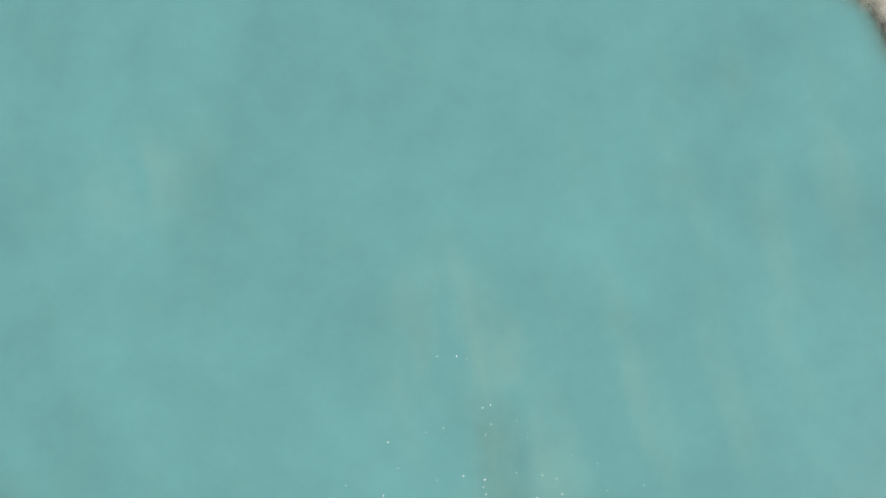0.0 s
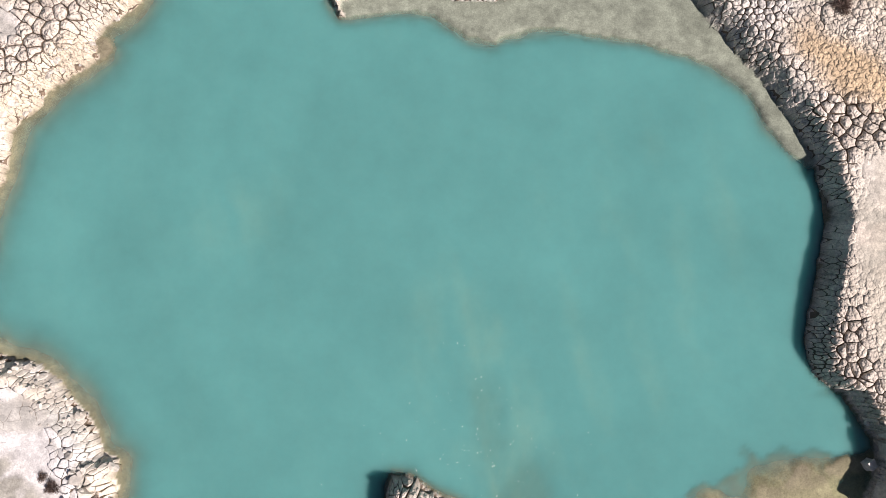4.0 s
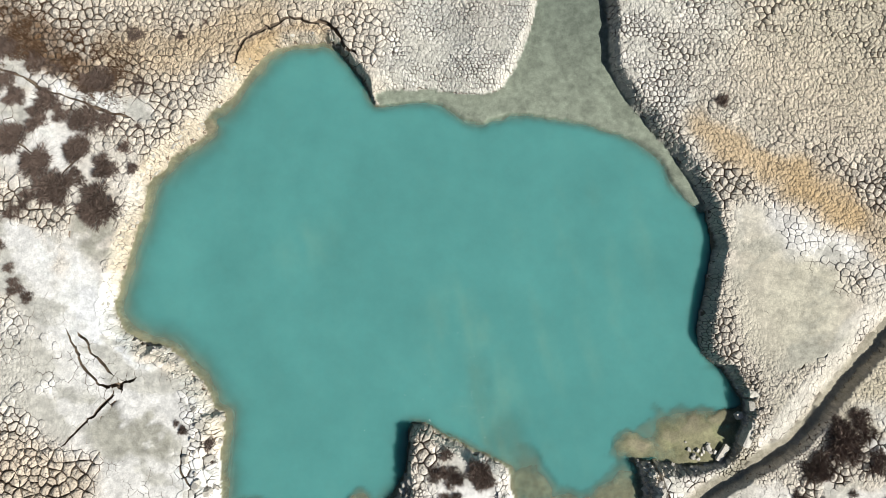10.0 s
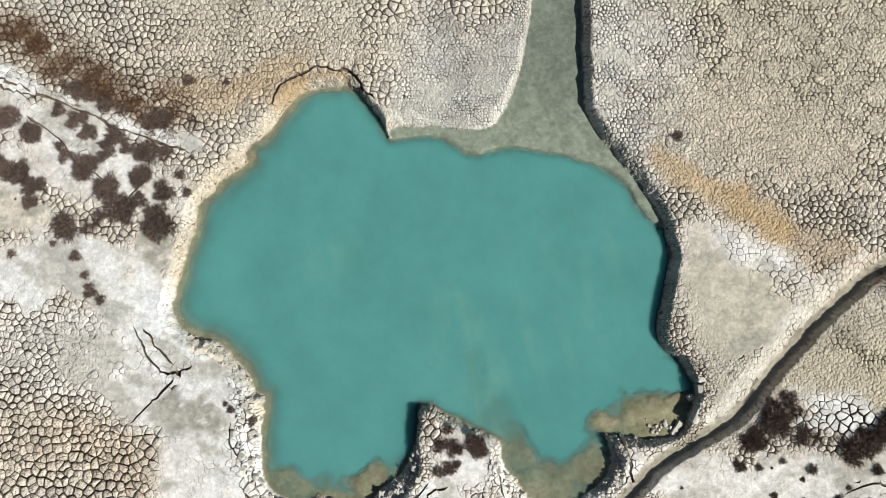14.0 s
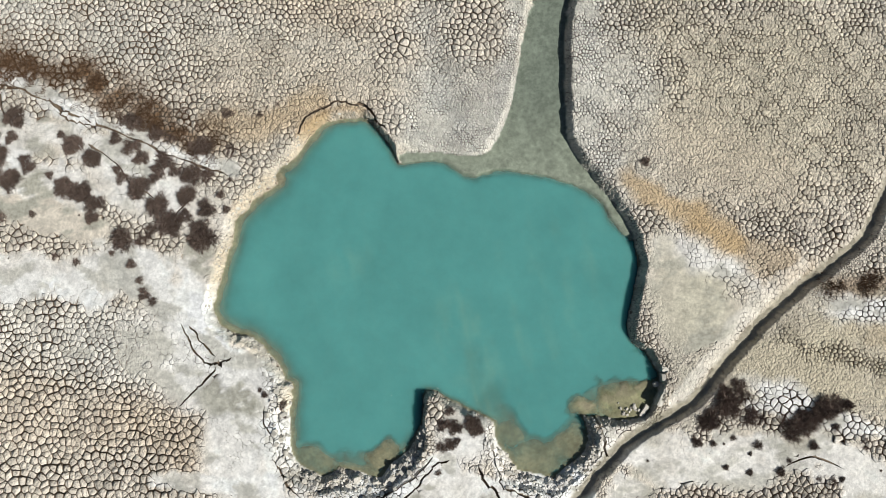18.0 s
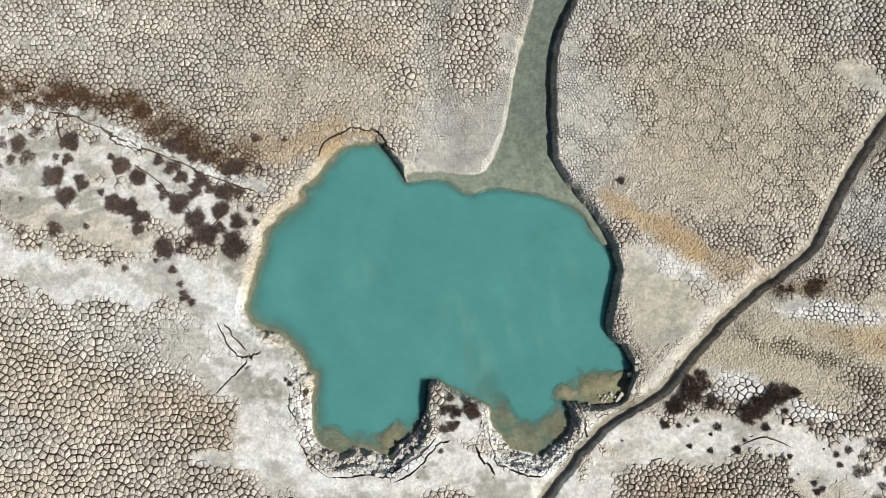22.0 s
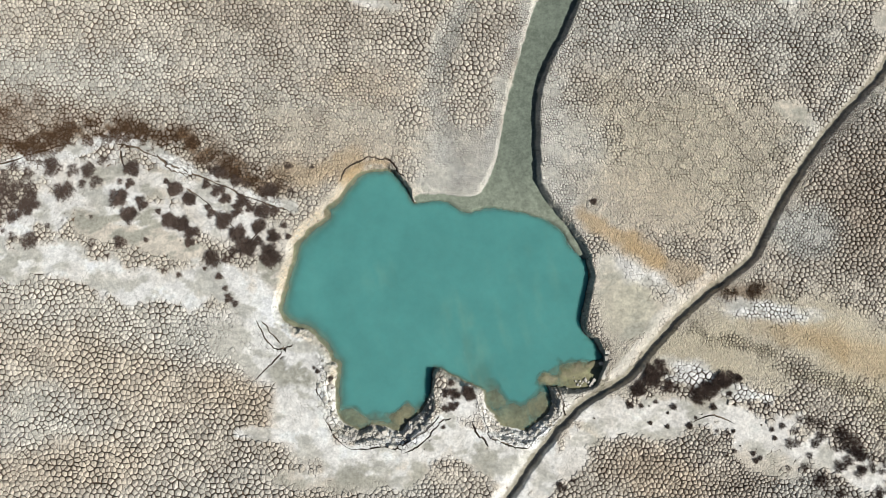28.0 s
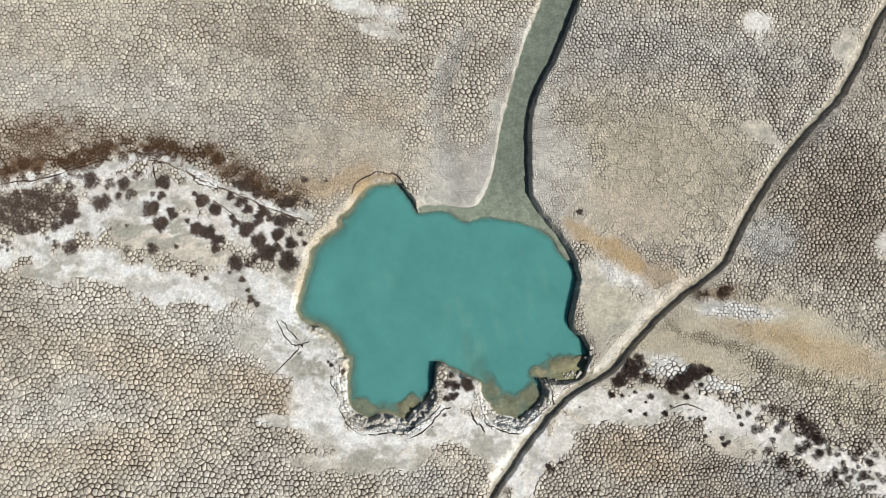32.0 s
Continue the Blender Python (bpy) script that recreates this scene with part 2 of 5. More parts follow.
BANDS_D = [
    ((0.58, 0.535, 0.435), 0.8, 0.9, 0.25, 3.6, [(48.1, -14.5), (49.3, -23.8), (49.8, -31.5), (52.5, -39.0), (47.7, -48.2)]),
    (WHITE, 0.3, 1.0, 0.3, 1.8, [(50.7, -42.8), (56.7, -35.1), (64.3, -25.6), (73.5, -18.1)]),
    (WHITE, 0.75, 0.9, 1.00, 2.6, [(-21.1, -37.7), (-19.7, -45.3), (-19.1, -51.0), (-16.6, -57.0), (-11.1, -60.0), (-2.5, -59.7), (4.1, -56.7)]),
    (WHITE, 0.7, 0.9, 1.00, 2.0, [(19.2, -51.4), (21.7, -56.9), (26.9, -58.3), (32.6, -57.4), (37.7, -52.1), (40.0, -47.4), (44.7, -45.3)]),
    (CREAM, 0.6, 0.7, 0.6, 1.6, [(-15.9, 3.3), (-21.1, -3.2), (-27.9, -9.8), (-31.0, -17.8), (-31.8, -26.4), (-29.1, -33.3), (-20.3, -39.1), (-18.1, -45.9)])]
BANDS = BANDS_A + BANDS_B + BANDS_C + BANDS_D
# (colour, strength, plate size, crack width, x, y, half length, half breadth, turn)
PATCHES_A = [
    (PALE, 0.75, 0.55, 0.82, 9.3, 8.0, 13, 9, 0),
    (PALE, 0.6, 0.75, 0.82, 40.7, 12.1, 9, 20, 8),
    (TAN, 0.35, 1.5, 0.90, -66.8, -46.1, 34, 7, -12),
    (TAN, 0.5, 1.5, 0.90, -38.3, -51.2, 14, 7, -20),
    (PALE, 0.6, 1.5, 0.90, -98.6, -60.9, 24, 8, 10),
    (TAN, 0.4, 1.5, 0.90, -88.5, -69.6, 30, 6, 6),
    (PALE, 0.35, 1.65, 0.95, -46.2, -75.5, 24, 8, 8),
    (PALE, 0.5, 1.4, 0.90, -62.9, -33.6, 26, 8, -10),
    (PALE, 0.45, 1.65, 0.95, -96.6, -30.0, 26, 7, 0),
    (UMBER, 0.3, 1.65, 1.00, -110.6, -33.6, 12, 8, 0),
    (UMBER, 0.35, 1.38, 0.82, -40.7, 49.4, 30, 7, -8)]
PATCHES_B = [
    (PALE, 0.55, 1.38, 0.86, -95.1, 30.6, 40, 9, 0),
    (TAN, 0.5, 0.9, 0.82, -10.5, 27.7, 14, 6, 0),
    (GREY, 0.35, 1.4, 0.82, -35.8, 19.7, 30, 7, -6),
    (TAN, 0.45, 1.2, 0.82, -19.4, 12.0, 20, 8, -10),
    (UMBER, 0.3, 1.38, 0.82, -113.9, 19.3, 20, 7, 0),
    (STRAW, 0.6, 0.85, 0.52, 68.9, 11.2, 27, 19, 0),
    (TAN, 0.3, 0.9, 0.24, 61.1, -1.6, 20, 8, -20),
    (GREY, 0.5, 1.2, 1.00, 76.8, 48.7, 46, 14, -4),
    (GREY, 0.55, 1.4, 1.15, 107.8, 21.9, 16, 10, 30),
    (UMBER, 0.55, 1.4, 1.15, 116.7, 6.2, 15, 18, 0),
    (GREY, 0.7, 0.8, 0.82, 97.3, -6.8, 9, 7, 0)]
PATCHES_C = [
    (UMBER, 0.4, 1.4, 1.10, 116.3, -10.9, 18, 9, -20),
    (STRAW, 0.9, 0.9, 0.3, 102.2, -32.8, 36, 11, -14),
    (OCHRE, 0.4, 0.85, 0.5, 114.2, -36.9, 22, 5, -18),
    (STRAW, 0.85, 0.85, 0.3, 71.9, -38.3, 20, 7, -12),
    (RUST, 0.6, 0.9, 0.5, 83.7, -21.1, 7, 2.6, 12),
    (WHITE, 0.95, 1.1, 0.8, 87.7, -25.8, 13, 2.6, -4),
    (STRAW, 0.6, 0.8, 1.3, 78.1, -33.4, 12, 2.0, -14),
    (OCHRE, 0.4, 0.85, 0.5, 95.8, -31.9, 13, 3.0, -14),
    (STRAW, 0.5, 0.8, 1.3, 103.7, -42.7, 14, 2.0, -16),
    (WHITE, 0.9, 1.2, 0.6, 69.2, -41.2, 7, 2.6, -14),
    ((0.56, 0.53, 0.42), 0.85, 0.9, 0.2, 55.0, -25.5, 8, 8, 30)]
PATCHES_D = [
    (WHITE, 0.75, 1.1, 0.55, 55.8, -17.4, 9, 3, -16),
    (TAN, 0.75, 1.38, 0.95, 59.9, -64.2, 13, 6, -12),
    (UMBER, 0.4, 1.38, 1.00, 58.4, -62.7, 8, 3, 0),
    (UMBER, 0.4, 1.2, 0.90, 79.4, -69.3, 10, 7, 0),
    (GREY, 0.5, 1.38, 0.82, 101.6, -69.9, 20, 5, -10),
    (STRAW, 0.5, 1.0, 0.80, 119.9, -50.2, 16, 6, -20),
    (WHITE, 0.9, 1.1, 0.2, -33.5, -39.6, 15, 9, -38),
    (WHITE, 0.85, 1.0, 0.2, -26.6, -52.3, 6, 9, 10),
    (RUST, 0.45, 1.1, 0.8, -107.1, 17.0, 15, 5, 6),
    (RUST, 0.5, 1.0, 0.7, -48.0, 6.4, 9, 4, -30),
    (WHITE, 0.9, 1.0, 0.3, 13.4, -50.2, 7, 7, 0)]
PATCHES_E = [
    (WHITE, 0.8, 1.4, 0.3, -18.2, 58.0, 14, 2.6, -14),
    (WHITE, 0.6, 1.4, 0.3, -13.9, 51.3, 8, 2, -10),
    (WHITE, 0.7, 1.4, 0.3, 94.2, 55.7, 4, 3.4, 0),
    (WHITE, 0.6, 1.4, 0.4, 127.4, -5.9, 3, 3, 0),
    (GREY, 0.5, 1.38, 0.90, 5.7, -73.6, 16, 6, -8),
    ((0.74, 0.66, 0.54), 0.5, 0.95, 0.62, -17.0, 17.5, 24, 8, -4),
    (PALE, 0.6, 1.3, 0.7, -48.0, -37.0, 13, 7, -20),
    (WHITE, 0.45, 1.5, 0.24, -45.5, -8.5, 17, 5.5, -28),
    (WHITE, 0.5, 1.5, 0.24, -36.5, -24.0, 4.0, 8.0, 10)]
PATCHES = PATCHES_A + PATCHES_B + PATCHES_C + PATCHES_D + PATCHES_E
# smooth silt with hardly a crack (strength, x, y, half length, half breadth, turn)
SILTS_A = [
    (1.0, -74.2, -9.1, 16, 4.6, -4),
    (0.9, -62.7, -14.0, 9, 3, -10),
    (0.9, -35.2, -16.8, 3.2, 5, 0),
    (0.8, -100.6, -20.4, 17, 2.6, 3),
    (0.9, -29.4, -44.0, 8, 3.4, -24),
    (0.9, 11.4, -60.3, 8, 2.4, -4),
    (0.8, -12.8, -67.7, 5, 3, 0),
    (0.8, 1.7, -66.6, 6, 2.2, -6),
    (0.7, -25.0, -70.3, 6, 2.4, 0),
    (0.9, 54.9, -32.1, 4.6, 1.6, 30),
    (0.8, 48.9, -19.2, 4, 4, 0),
    (0.8, 57.0, -29.0, 6, 4, 30),
    (0.7, 22.0, -64.0, 7, 3, -10),
    (0.7, -10.0, -70.0, 12, 3, 4),
    (0.6, 60.0, -54.5, 9, 2.6, 4)]
SILTS_B = [
    (0.6, 88.0, -62.0, 9, 3, -20),
    (0.9, 119.3, 49.7, 7, 5, 60),
    (0.9, 95.4, 23.9, 7, 4, -30),
    (0.7, 50.5, -22.2, 6, 3, 0),
    (0.8, -65.3, 1.1, 5, 3.4, -20),
    (0.8, -78.4, 4.0, 7, 2.6, 0),
    (0.6, 68.9, -49.0, 14, 2, 0),
    (0.6, 47.8, -55.7, 6, 2.4, 20)]
SILTS = SILTS_A + SILTS_B
# shallows and mud banks in the pool (height against the water, x, y, half length, half breadth, turn)
SHOALS = [
    (0.03, 41.8, -42.7, 7.6, 4.2, -2), (0.0, 35.7, -44.1, 4.0, 2.4, -10), (0.06, 45.4, -40.5, 3.0, 1.6, 20), (-0.13, 27.1, -53.4, 9.0, 5.0, -8), (-0.12, 22.7, -49.7, 5.6, 4.0, -40),
    (-0.1, 32.4, -51.5, 5.6, 4.2, 30), (-0.05, -1.3, -54.5, 6.0, 2.6, 8), (-0.12, -4.9, -57.2, 9.0, 3.0, 2), (-0.16, -11.9, -55.8, 6.6, 3.2, -6), (-0.55, 17.4, -44.6, 4.0, 6.5, -18), (-0.7, 15.0, -37.7, 2.2, 6.0, 12),
    (0.2, 44.6, -17.8, 2.6, 0.5, 95), (0.2, 44.0, -24.8, 3.6, 0.5, 84), (0.15, 39.8, -9.4, 5.0, 0.9, -56), (0.12, -23.3, -5.0, 2.4, 1.1, 35)]

# ---- the ground: one grid, fine round the pool, that runs out to the horizon ----
X0, X1, Y0, Y1 = -134.0, 140.0, -93.0, 73.0
far = np.array([8, 20, 45, 90, 180, 400, 900, 2200.0])


def axis(lo, a, b, hi, coarse, fine):
    return np.concatenate([lo - far[::-1], np.arange(lo, a, coarse), np.arange(a, b, fine), np.arange(b, hi, coarse), hi + far])


gx, gy = axis(X0, -38.0, 58.0, X1, 0.52, 0.25), axis(Y0, -63.0, 13.0, Y1, 0.52, 0.25)
GX, GY = np.meshgrid(gx, gy)
# ragged edges: the plan is looked up a little beside the true place
WX = GX + 0.42 * rough(GX, GY, 1.7, 3) + 0.15 * wave(GX, GY, 6, 9)
WY = GY + 0.42 * rough(GX, GY, 1.7, 5) + 0.15 * wave(GX, GY, 6, 11)


def window(x0, x1, y0, y1):
    """The rows and columns of the grid within a rectangle."""
    return slice(*np.searchsorted(gy, (y0, y1))), slice(*np.searchsorted(gx, (x0, x1)))


def around(curve, reach, X=GX, Y=GY, closed=False):
    """Like nearest(), over the grid and no further from the curve than reach."""
    best, third, side = np.full(GX.shape, reach ** 2), np.full(GX.shape, curve[0][-1]), np.ones(GX.shape)
    for i in range(len(curve) if closed else len(curve) - 1):
        a, b = curve[i], curve[(i + 1) % len(curve)]
        w = window(min(a[0], b[0]) - reach - 1, max(a[0], b[0]) + reach + 1, min(a[1], b[1]) - reach - 1, max(a[1], b[1]) + reach + 1)
        ex, ey = b[0] - a[0], b[1] - a[1]
        px, py = X[w] - a[0], Y[w] - a[1]
        t = np.clip((px * ex + py * ey) / (ex * ex + ey * ey + 1e-9), 0, 1)
        d = (px - t * ex) ** 2 + (py - t * ey) ** 2
        closer = d < best[w]
        best[w] = np.where(closer, d, best[w])
        side[w] = np.where(closer, ex * py - ey * px, side[w])
        if len(a) > 2:
            third[w] = np.where(closer, a[2] + (b[2] - a[2]) * t, third[w])
    return np.sqrt(best), third, np.where(side >= 0, 1.0, -1.0)


def within(curve):
    odd = np.zeros(GX.shape, bool)
    lo, hi = curve.min(0) - 2, curve.max(0) + 2
    w = window(lo[0], hi[0], lo[1], hi[1])
    odd[w] = inside(WX[w], WY[w], curve)
    return odd


d_shore, bank, _ = around(SHORE, 9.0, WX, WY, True)
in_pool = within(SHORE)
d_arm, arm_bank, _ = around(ARM, 7.0, WX, WY, True)
in_arm = within(ARM)
d_gully, _, g_side = around(GULLY, 6.0, WX, WY)
g_signed = d_gully * g_side      # negative towards the pool


def blob(x, y, cx, cy, a, b, turn, soft=0.6, seed=21):
    c, s = math.cos(radians(turn)), math.sin(radians(turn))
    u, v = ((x - cx) * c + (y - cy) * s) / a, (-(x - cx) * s + (y - cy) * c) / b
    return 1 - ramp(np.sqrt(u * u + v * v) + 0.8 * rough(x, y, max(2.5, 1.6 * min(a, b)), seed, 6), 1 - soft, 1 + soft * 0.6)


def patch(cx, cy, a, b, turn, soft=0.6, seed=21):
    """A ragged oval on the grid: its window and its strength there."""
    r = 2.3 * max(a, b)
    w = window(cx - r, cx + r, cy - r, cy + r)
    return w, blob(GX[w], GY[w], cx, cy, a, b, turn, soft, seed)


def terraces(t, n, amount):
    """A slope from 0 to 1 with ledges."""
    return np.clip(t - amount * np.sin(2 * math.pi * n * t) / (2 * math.pi * n) * 1.0, 0, 1)


swell = 0.22 * rough(GX, GY, 26, 31, 3) + 0.06 * rough(GX, GY, 3, 37, 2)
near = ramp(GX, X0 - 30, X0) * ramp(-GX, -X1 - 30, -X1) * ramp(GY, Y0 - 30, Y0) * ramp(-GY, -Y1 - 30, -Y1)
swell = swell * near
t_pool = np.clip(d_shore / bank, 0, 1)
# in the south the bank has slumped into a low, broken bench below a small cliff
slumped_bank = np.clip(0.5 * ramp(t_pool, 0, 0.4) + 0.5 * ramp(t_pool, 0.78, 1.0) + 0.16 * rough(GX, GY, 1.6, 43, 3) * ramp(t_pool, 0, 0.2) * ramp(-t_pool, -0.95, -0.7), 0, 1)
h_pool = np.where(in_pool, WATER - 0.01 - np.minimum(1.5, d_shore * np.where((GX > 27) & (GY > -34), 1.6, np.minimum(0.62 / bank, 0.2 + 0.5 * ramp(GX, -20, 12)))), WATER + (swell - WATER) * np.where((GX > 40) & (GY > -33.5), np.sin(t_pool * math.pi / 2), np.where(bank > 1.55, slumped_bank, terraces(t_pool ** 0.8, 3, 0.95))))
h_arm = np.where(in_arm, SILT, SILT + (swell - SILT) * np.clip(d_arm / arm_bank, 0, 1) ** 0.7)
h_arm = np.where(in_arm, h_arm + 0.03 * rough(GX, GY * 0.25, 1.6, 41, 2), h_arm)
cut = -1.35 * np.where(g_signed > 0, 1 - ramp(d_gully, 0.4, 1.0), 1 - ramp(d_gully, 0.7, 4.2))
h_gully = swell + cut
HEIGHT = np.minimum(np.minimum(h_pool, h_arm), h_gully)
HEIGHT = np.where(in_pool & ~in_arm, h_pool, HEIGHT)
# the arm's fan of silt dips under the pool
HEIGHT = np.where(in_arm & in_pool, np.maximum(h_pool, WATER - 0.02 - d_shore * 0.5), HEIGHT)
for rise, cx, cy, a, b, turn in SHOALS:
    w, m = patch(cx, cy, a, b, turn, 0.7)
    HEIGHT[w] = np.where(in_pool[w], np.maximum(HEIGHT[w], WATER + rise - 0.7 * (1 - m) - 2.5 * ramp(1 - m, 0.55, 1) + 0.07 * rough(GX[w], GY[w], 2.4, 27, 5)), HEIGHT[w])
# the strip that has come loose behind the northern cove has sunk a little
w, m = patch(-11.3, 8.6, 7.2, 1.5, 8, 0.5)
HEIGHT[w] -= 0.45 * m * (~in_pool & ~in_arm)[w]
# a dry swale beside the arm and a sagging basin in the east
d_swale, _, _ = around(spline(BANDS[0][5]), 7.0)
HEIGHT = HEIGHT - 0.6 * (1 - ramp(d_swale, 0, 5)) * (d_arm > 1.5) * ~in_arm
low = np.minimum(np.where(in_pool, 0, d_shore), np.where(in_arm, 0, d_arm))
is_bank = (~in_pool & (d_shore < bank)) | (~in_arm & (d_arm < arm_bank))

# colour, plate size and crack width over the grid
COLOUR = np.ones(GX.shape + (3,)) * PLAIN
SIZE, CRACK = np.full(GX.shape, 1.42), np.full(GX.shape, 0.92)
SIZE = SIZE + (1.72 - SIZE) * ramp(-GX, 20, 70) * ramp(-GY, 22, 60)
SIZE = SIZE + (1.25 - SIZE) * ramp(GX, 25, 60)


def lay(w, m, colour, size, crack, k=None):
    COLOUR[w] += (np.array(colour) - COLOUR[w]) * m[..., None]
    k = np.minimum(1, m * 1.3) if k is None else k
    if size:
        SIZE[w] += (size - SIZE[w]) * k
    CRACK[w] += (crack - CRACK[w]) * k
    if max(colour) > 0.81 or crack < 0.22:
        LUMP[w] *= 1 - 0.85 * k


ALL = (slice(None), slice(None))
# how lumpy the dried mud is: crumbly on the plain, smooth under salt and silt
LUMP = np.ones(GX.shape)
for colour, strength, size, crack, cx, cy, a, b, turn in PATCHES:
    w, m = patch(cx, cy, a, b, turn)
    lay(w, strength * m, colour, size, crack, np.minimum(1, m * 1.15) if colour is WHITE else None)
for k, (colour, strength, size, crack, half, points) in enumerate(BANDS):
    line = spline(points, False, 2.0)
    lo, hi = line.min(0) - 3.2 * half, line.max(0) + 3.2 * half
    w = window(lo[0], hi[0], lo[1], hi[1])
    x, y = GX[w], GY[w]
    d = nearest(x, y, line)[0]
    m = strength * (1 - ramp(d + half * 1.1 * rough(x, y, 5.0, 50 + k, 6), half * (0.55 if colour is WHITE else 0.1), half * (1.0 if colour is WHITE else 1.35)))
    if colour is RUST:
        m = m * np.clip(0.85 + 1.8 * rough(x, y, 3.0, 190, 5), 0.15, 1.0)
    firm = None
    if colour is WHITE:
        firm = np.minimum(1, m * 1.5)
        m = m * np.clip(0.95 + 0.7 * rough(x, y, 4.5, 150 + k, 6), 0.25, 1)
    lay(w, m, colour, size, crack, firm)
salty = np.clip((COLOUR.min(-1) - 0.5) / 0.25, 0, 1)
lay(ALL, salty * 0.62 * ramp(rough(GX + 0.5 * GY, GY * 1.6, 5.5, 171, 6), 0.1, 0.26), SILTY, None, 0.12)
for strength, cx, cy, a, b, turn in SILTS:
    w, m = patch(cx, cy, a, b, turn, 0.35)
    m = strength * m
    CRACK[w] *= 1 - np.minimum(1, 1.25 * m)
    LUMP[w] *= 1 - 0.9 * m
    m = m * np.clip(0.55 + 3.4 * rough(GX[w] + 0.6 * GY[w], GY[w] * 1.9 - 0.9 * GX[w], 4.5, 177, 6), 0.08, 1)
    COLOUR[w] += (np.array(SILTY) - COLOUR[w]) * m[..., None]
# pale salt in drifts over the whole plain
COLOUR *= (1 + 0.16 * rough(GX, GY, 14, 71, 4) + 0.10 * rough(GX, GY, 3, 73, 3))[..., None]
floor_arm = in_arm.astype(float)
COLOUR += ((np.array((0.185, 0.215, 0.172)) + np.array((0.085, 0.085, 0.062)) * (1 - ramp(GY, -4, 16))[..., None]) * (1 + 0.10 * rough(GX * 1.6, GY * 0.22, 1.5, 81))[..., None] - COLOUR) * floor_arm[..., None]
m = np.where(g_signed > 0, 1 - ramp(d_gully, 0.4, 0.8), 1 - ramp(d_gully, 1.0, 1.8)) * 0.9
lay(ALL, m, (0.40, 0.365, 0.28), None, 0.0)
bed = np.where(in_pool & ~in_arm, 1.0, 0.0)
green = (ramp(rough(GX, GY, 4.0, 93, 5), -0.25, 0.3) * blob(GX, GY, 40.1, -42.4, 11, 6, 0))[..., None]
COLOUR += ((np.array(BED) * (1 - green) + np.array((0.29, 0.275, 0.165)) * green) * (1 + 0.4 * rough(GX, GY, 3.0, 91, 5))[..., None] - COLOUR) * bed[..., None]
CRACK[in_pool | in_arm] = 0
CRACK = np.where(is_bank & (CRACK > 0), np.maximum(CRACK, 0.55), CRACK)
SIZE = np.where(is_bank, np.minimum(SIZE, 0.52), SIZE)
CRACK *= near
COLOUR = np.clip(COLOUR, 0.02, 0.85)
LUMP[in_pool | in_arm] = 0.02
LUMP[d_gully < 1.4] *= 0.2
D_FIS = np.full(GX.shape, 9.0)
for f in FISSURES:
    lo, hi = f.min(0) - 4, f.max(0) + 4
    w = np.nonzero((GX > lo[0]) & (GX < hi[0]) & (GY > lo[1]) & (GY < hi[1]))
    D_FIS[w] = np.minimum(D_FIS[w], nearest(GX[w], GY[w], f)[0])
D_SLUMP = np.full(GX.shape, 9.0)
for f in SLUMPS:
    lo, hi = f.min(0) - 6, f.max(0) + 6
    w = np.nonzero((GX > lo[0]) & (GX < hi[0]) & (GY > lo[1]) & (GY < hi[1]))
    D_SLUMP[w] = np.minimum(D_SLUMP[w], nearest(GX[w], GY[w], f)[0])
dry = ~in_pool & ~in_arm
CRACK = np.where(dry & (D_FIS < 1.2), np.maximum(CRACK, 0.12), CRACK)
CRACK = np.where(dry & (D_SLUMP < 2.2), np.maximum(CRACK, 1.0), CRACK)
SIZE = np.where(D_SLUMP < 2.4, 0.62, SIZE)
SIZE = np.where((g_signed > 0) & (d_gully < 2.6), 0.5, SIZE)
SIZE *= 0.86
# how far the crack floor lies below the plates
DEPTH = np.maximum(0.4 * ramp(CRACK, 0.05, 0.5), 0.8 * (1 - ramp(D_FIS, 0.3, 1.0)) * dry)
DEPTH = np.maximum(DEPTH, 0.5 * (1 - ramp(D_SLUMP, 1.0, 2.4)) * dry)


def field(grid, x, y):
    """A value of the fine grid, between its points."""
    u = np.minimum(np.interp(x, gx, np.arange(len(gx))), len(gx) - 1.001)
    v = np.minimum(np.interp(y, gy, np.arange(len(gy))), len(gy) - 1.001)
    i, j = u.astype(int), v.astype(int)
    fu, fv = u - i, v - j
    if grid.ndim > 2:
        fu, fv = fu[..., None], fv[..., None]
    return (grid[j, i] * (1 - fu) + grid[j, i + 1] * fu) * (1 - fv) + (grid[j + 1, i] * (1 - fu) + grid[j + 1, i + 1] * fu) * fv


def at_height(x, y):
    return float(field(HEIGHT, np.array([x]), np.array([y]))[0])


# ---- materials ----
def material(name):
    mat = bpy.data.materials.new(name)
    mat.use_nodes = True
    nt = mat.node_tree
    return mat, nt, nt.nodes["Principled BSDF"]


def node(nt, kind, **values):
    n = nt.nodes.new(kind)
    for key, value in values.items():
        n.inputs[key].default_value = value
    return n


def grain(nt, scale, detail, lo, hi):
    """Noise in metres, as a factor between lo and hi."""
    place = nt.nodes.new("ShaderNodeNewGeometry")
    tex = node(nt, "ShaderNodeTexNoise", Scale=scale, Detail=detail, Roughness=0.65)
    nt.links.new(place.outputs["Position"], tex.inputs["Vector"])
    span = node(nt, "ShaderNodeMapRange")
    for k, value in zip(("From Min", "From Max", "To Min", "To Max"), (0.3, 0.7, lo, hi)):
        span.inputs[k].default_value = value
    nt.links.new(tex.outputs["Fac"], span.inputs["Value"])
    return span.outputs[0], tex.outputs["Fac"]


def times(nt, a, b):
    n = nt.nodes.new("ShaderNodeMath")
    n.operation = "MULTIPLY"
    nt.links.new(a, n.inputs[0])
    nt.links.new(b, n.inputs[1])
    return n.outputs[0]


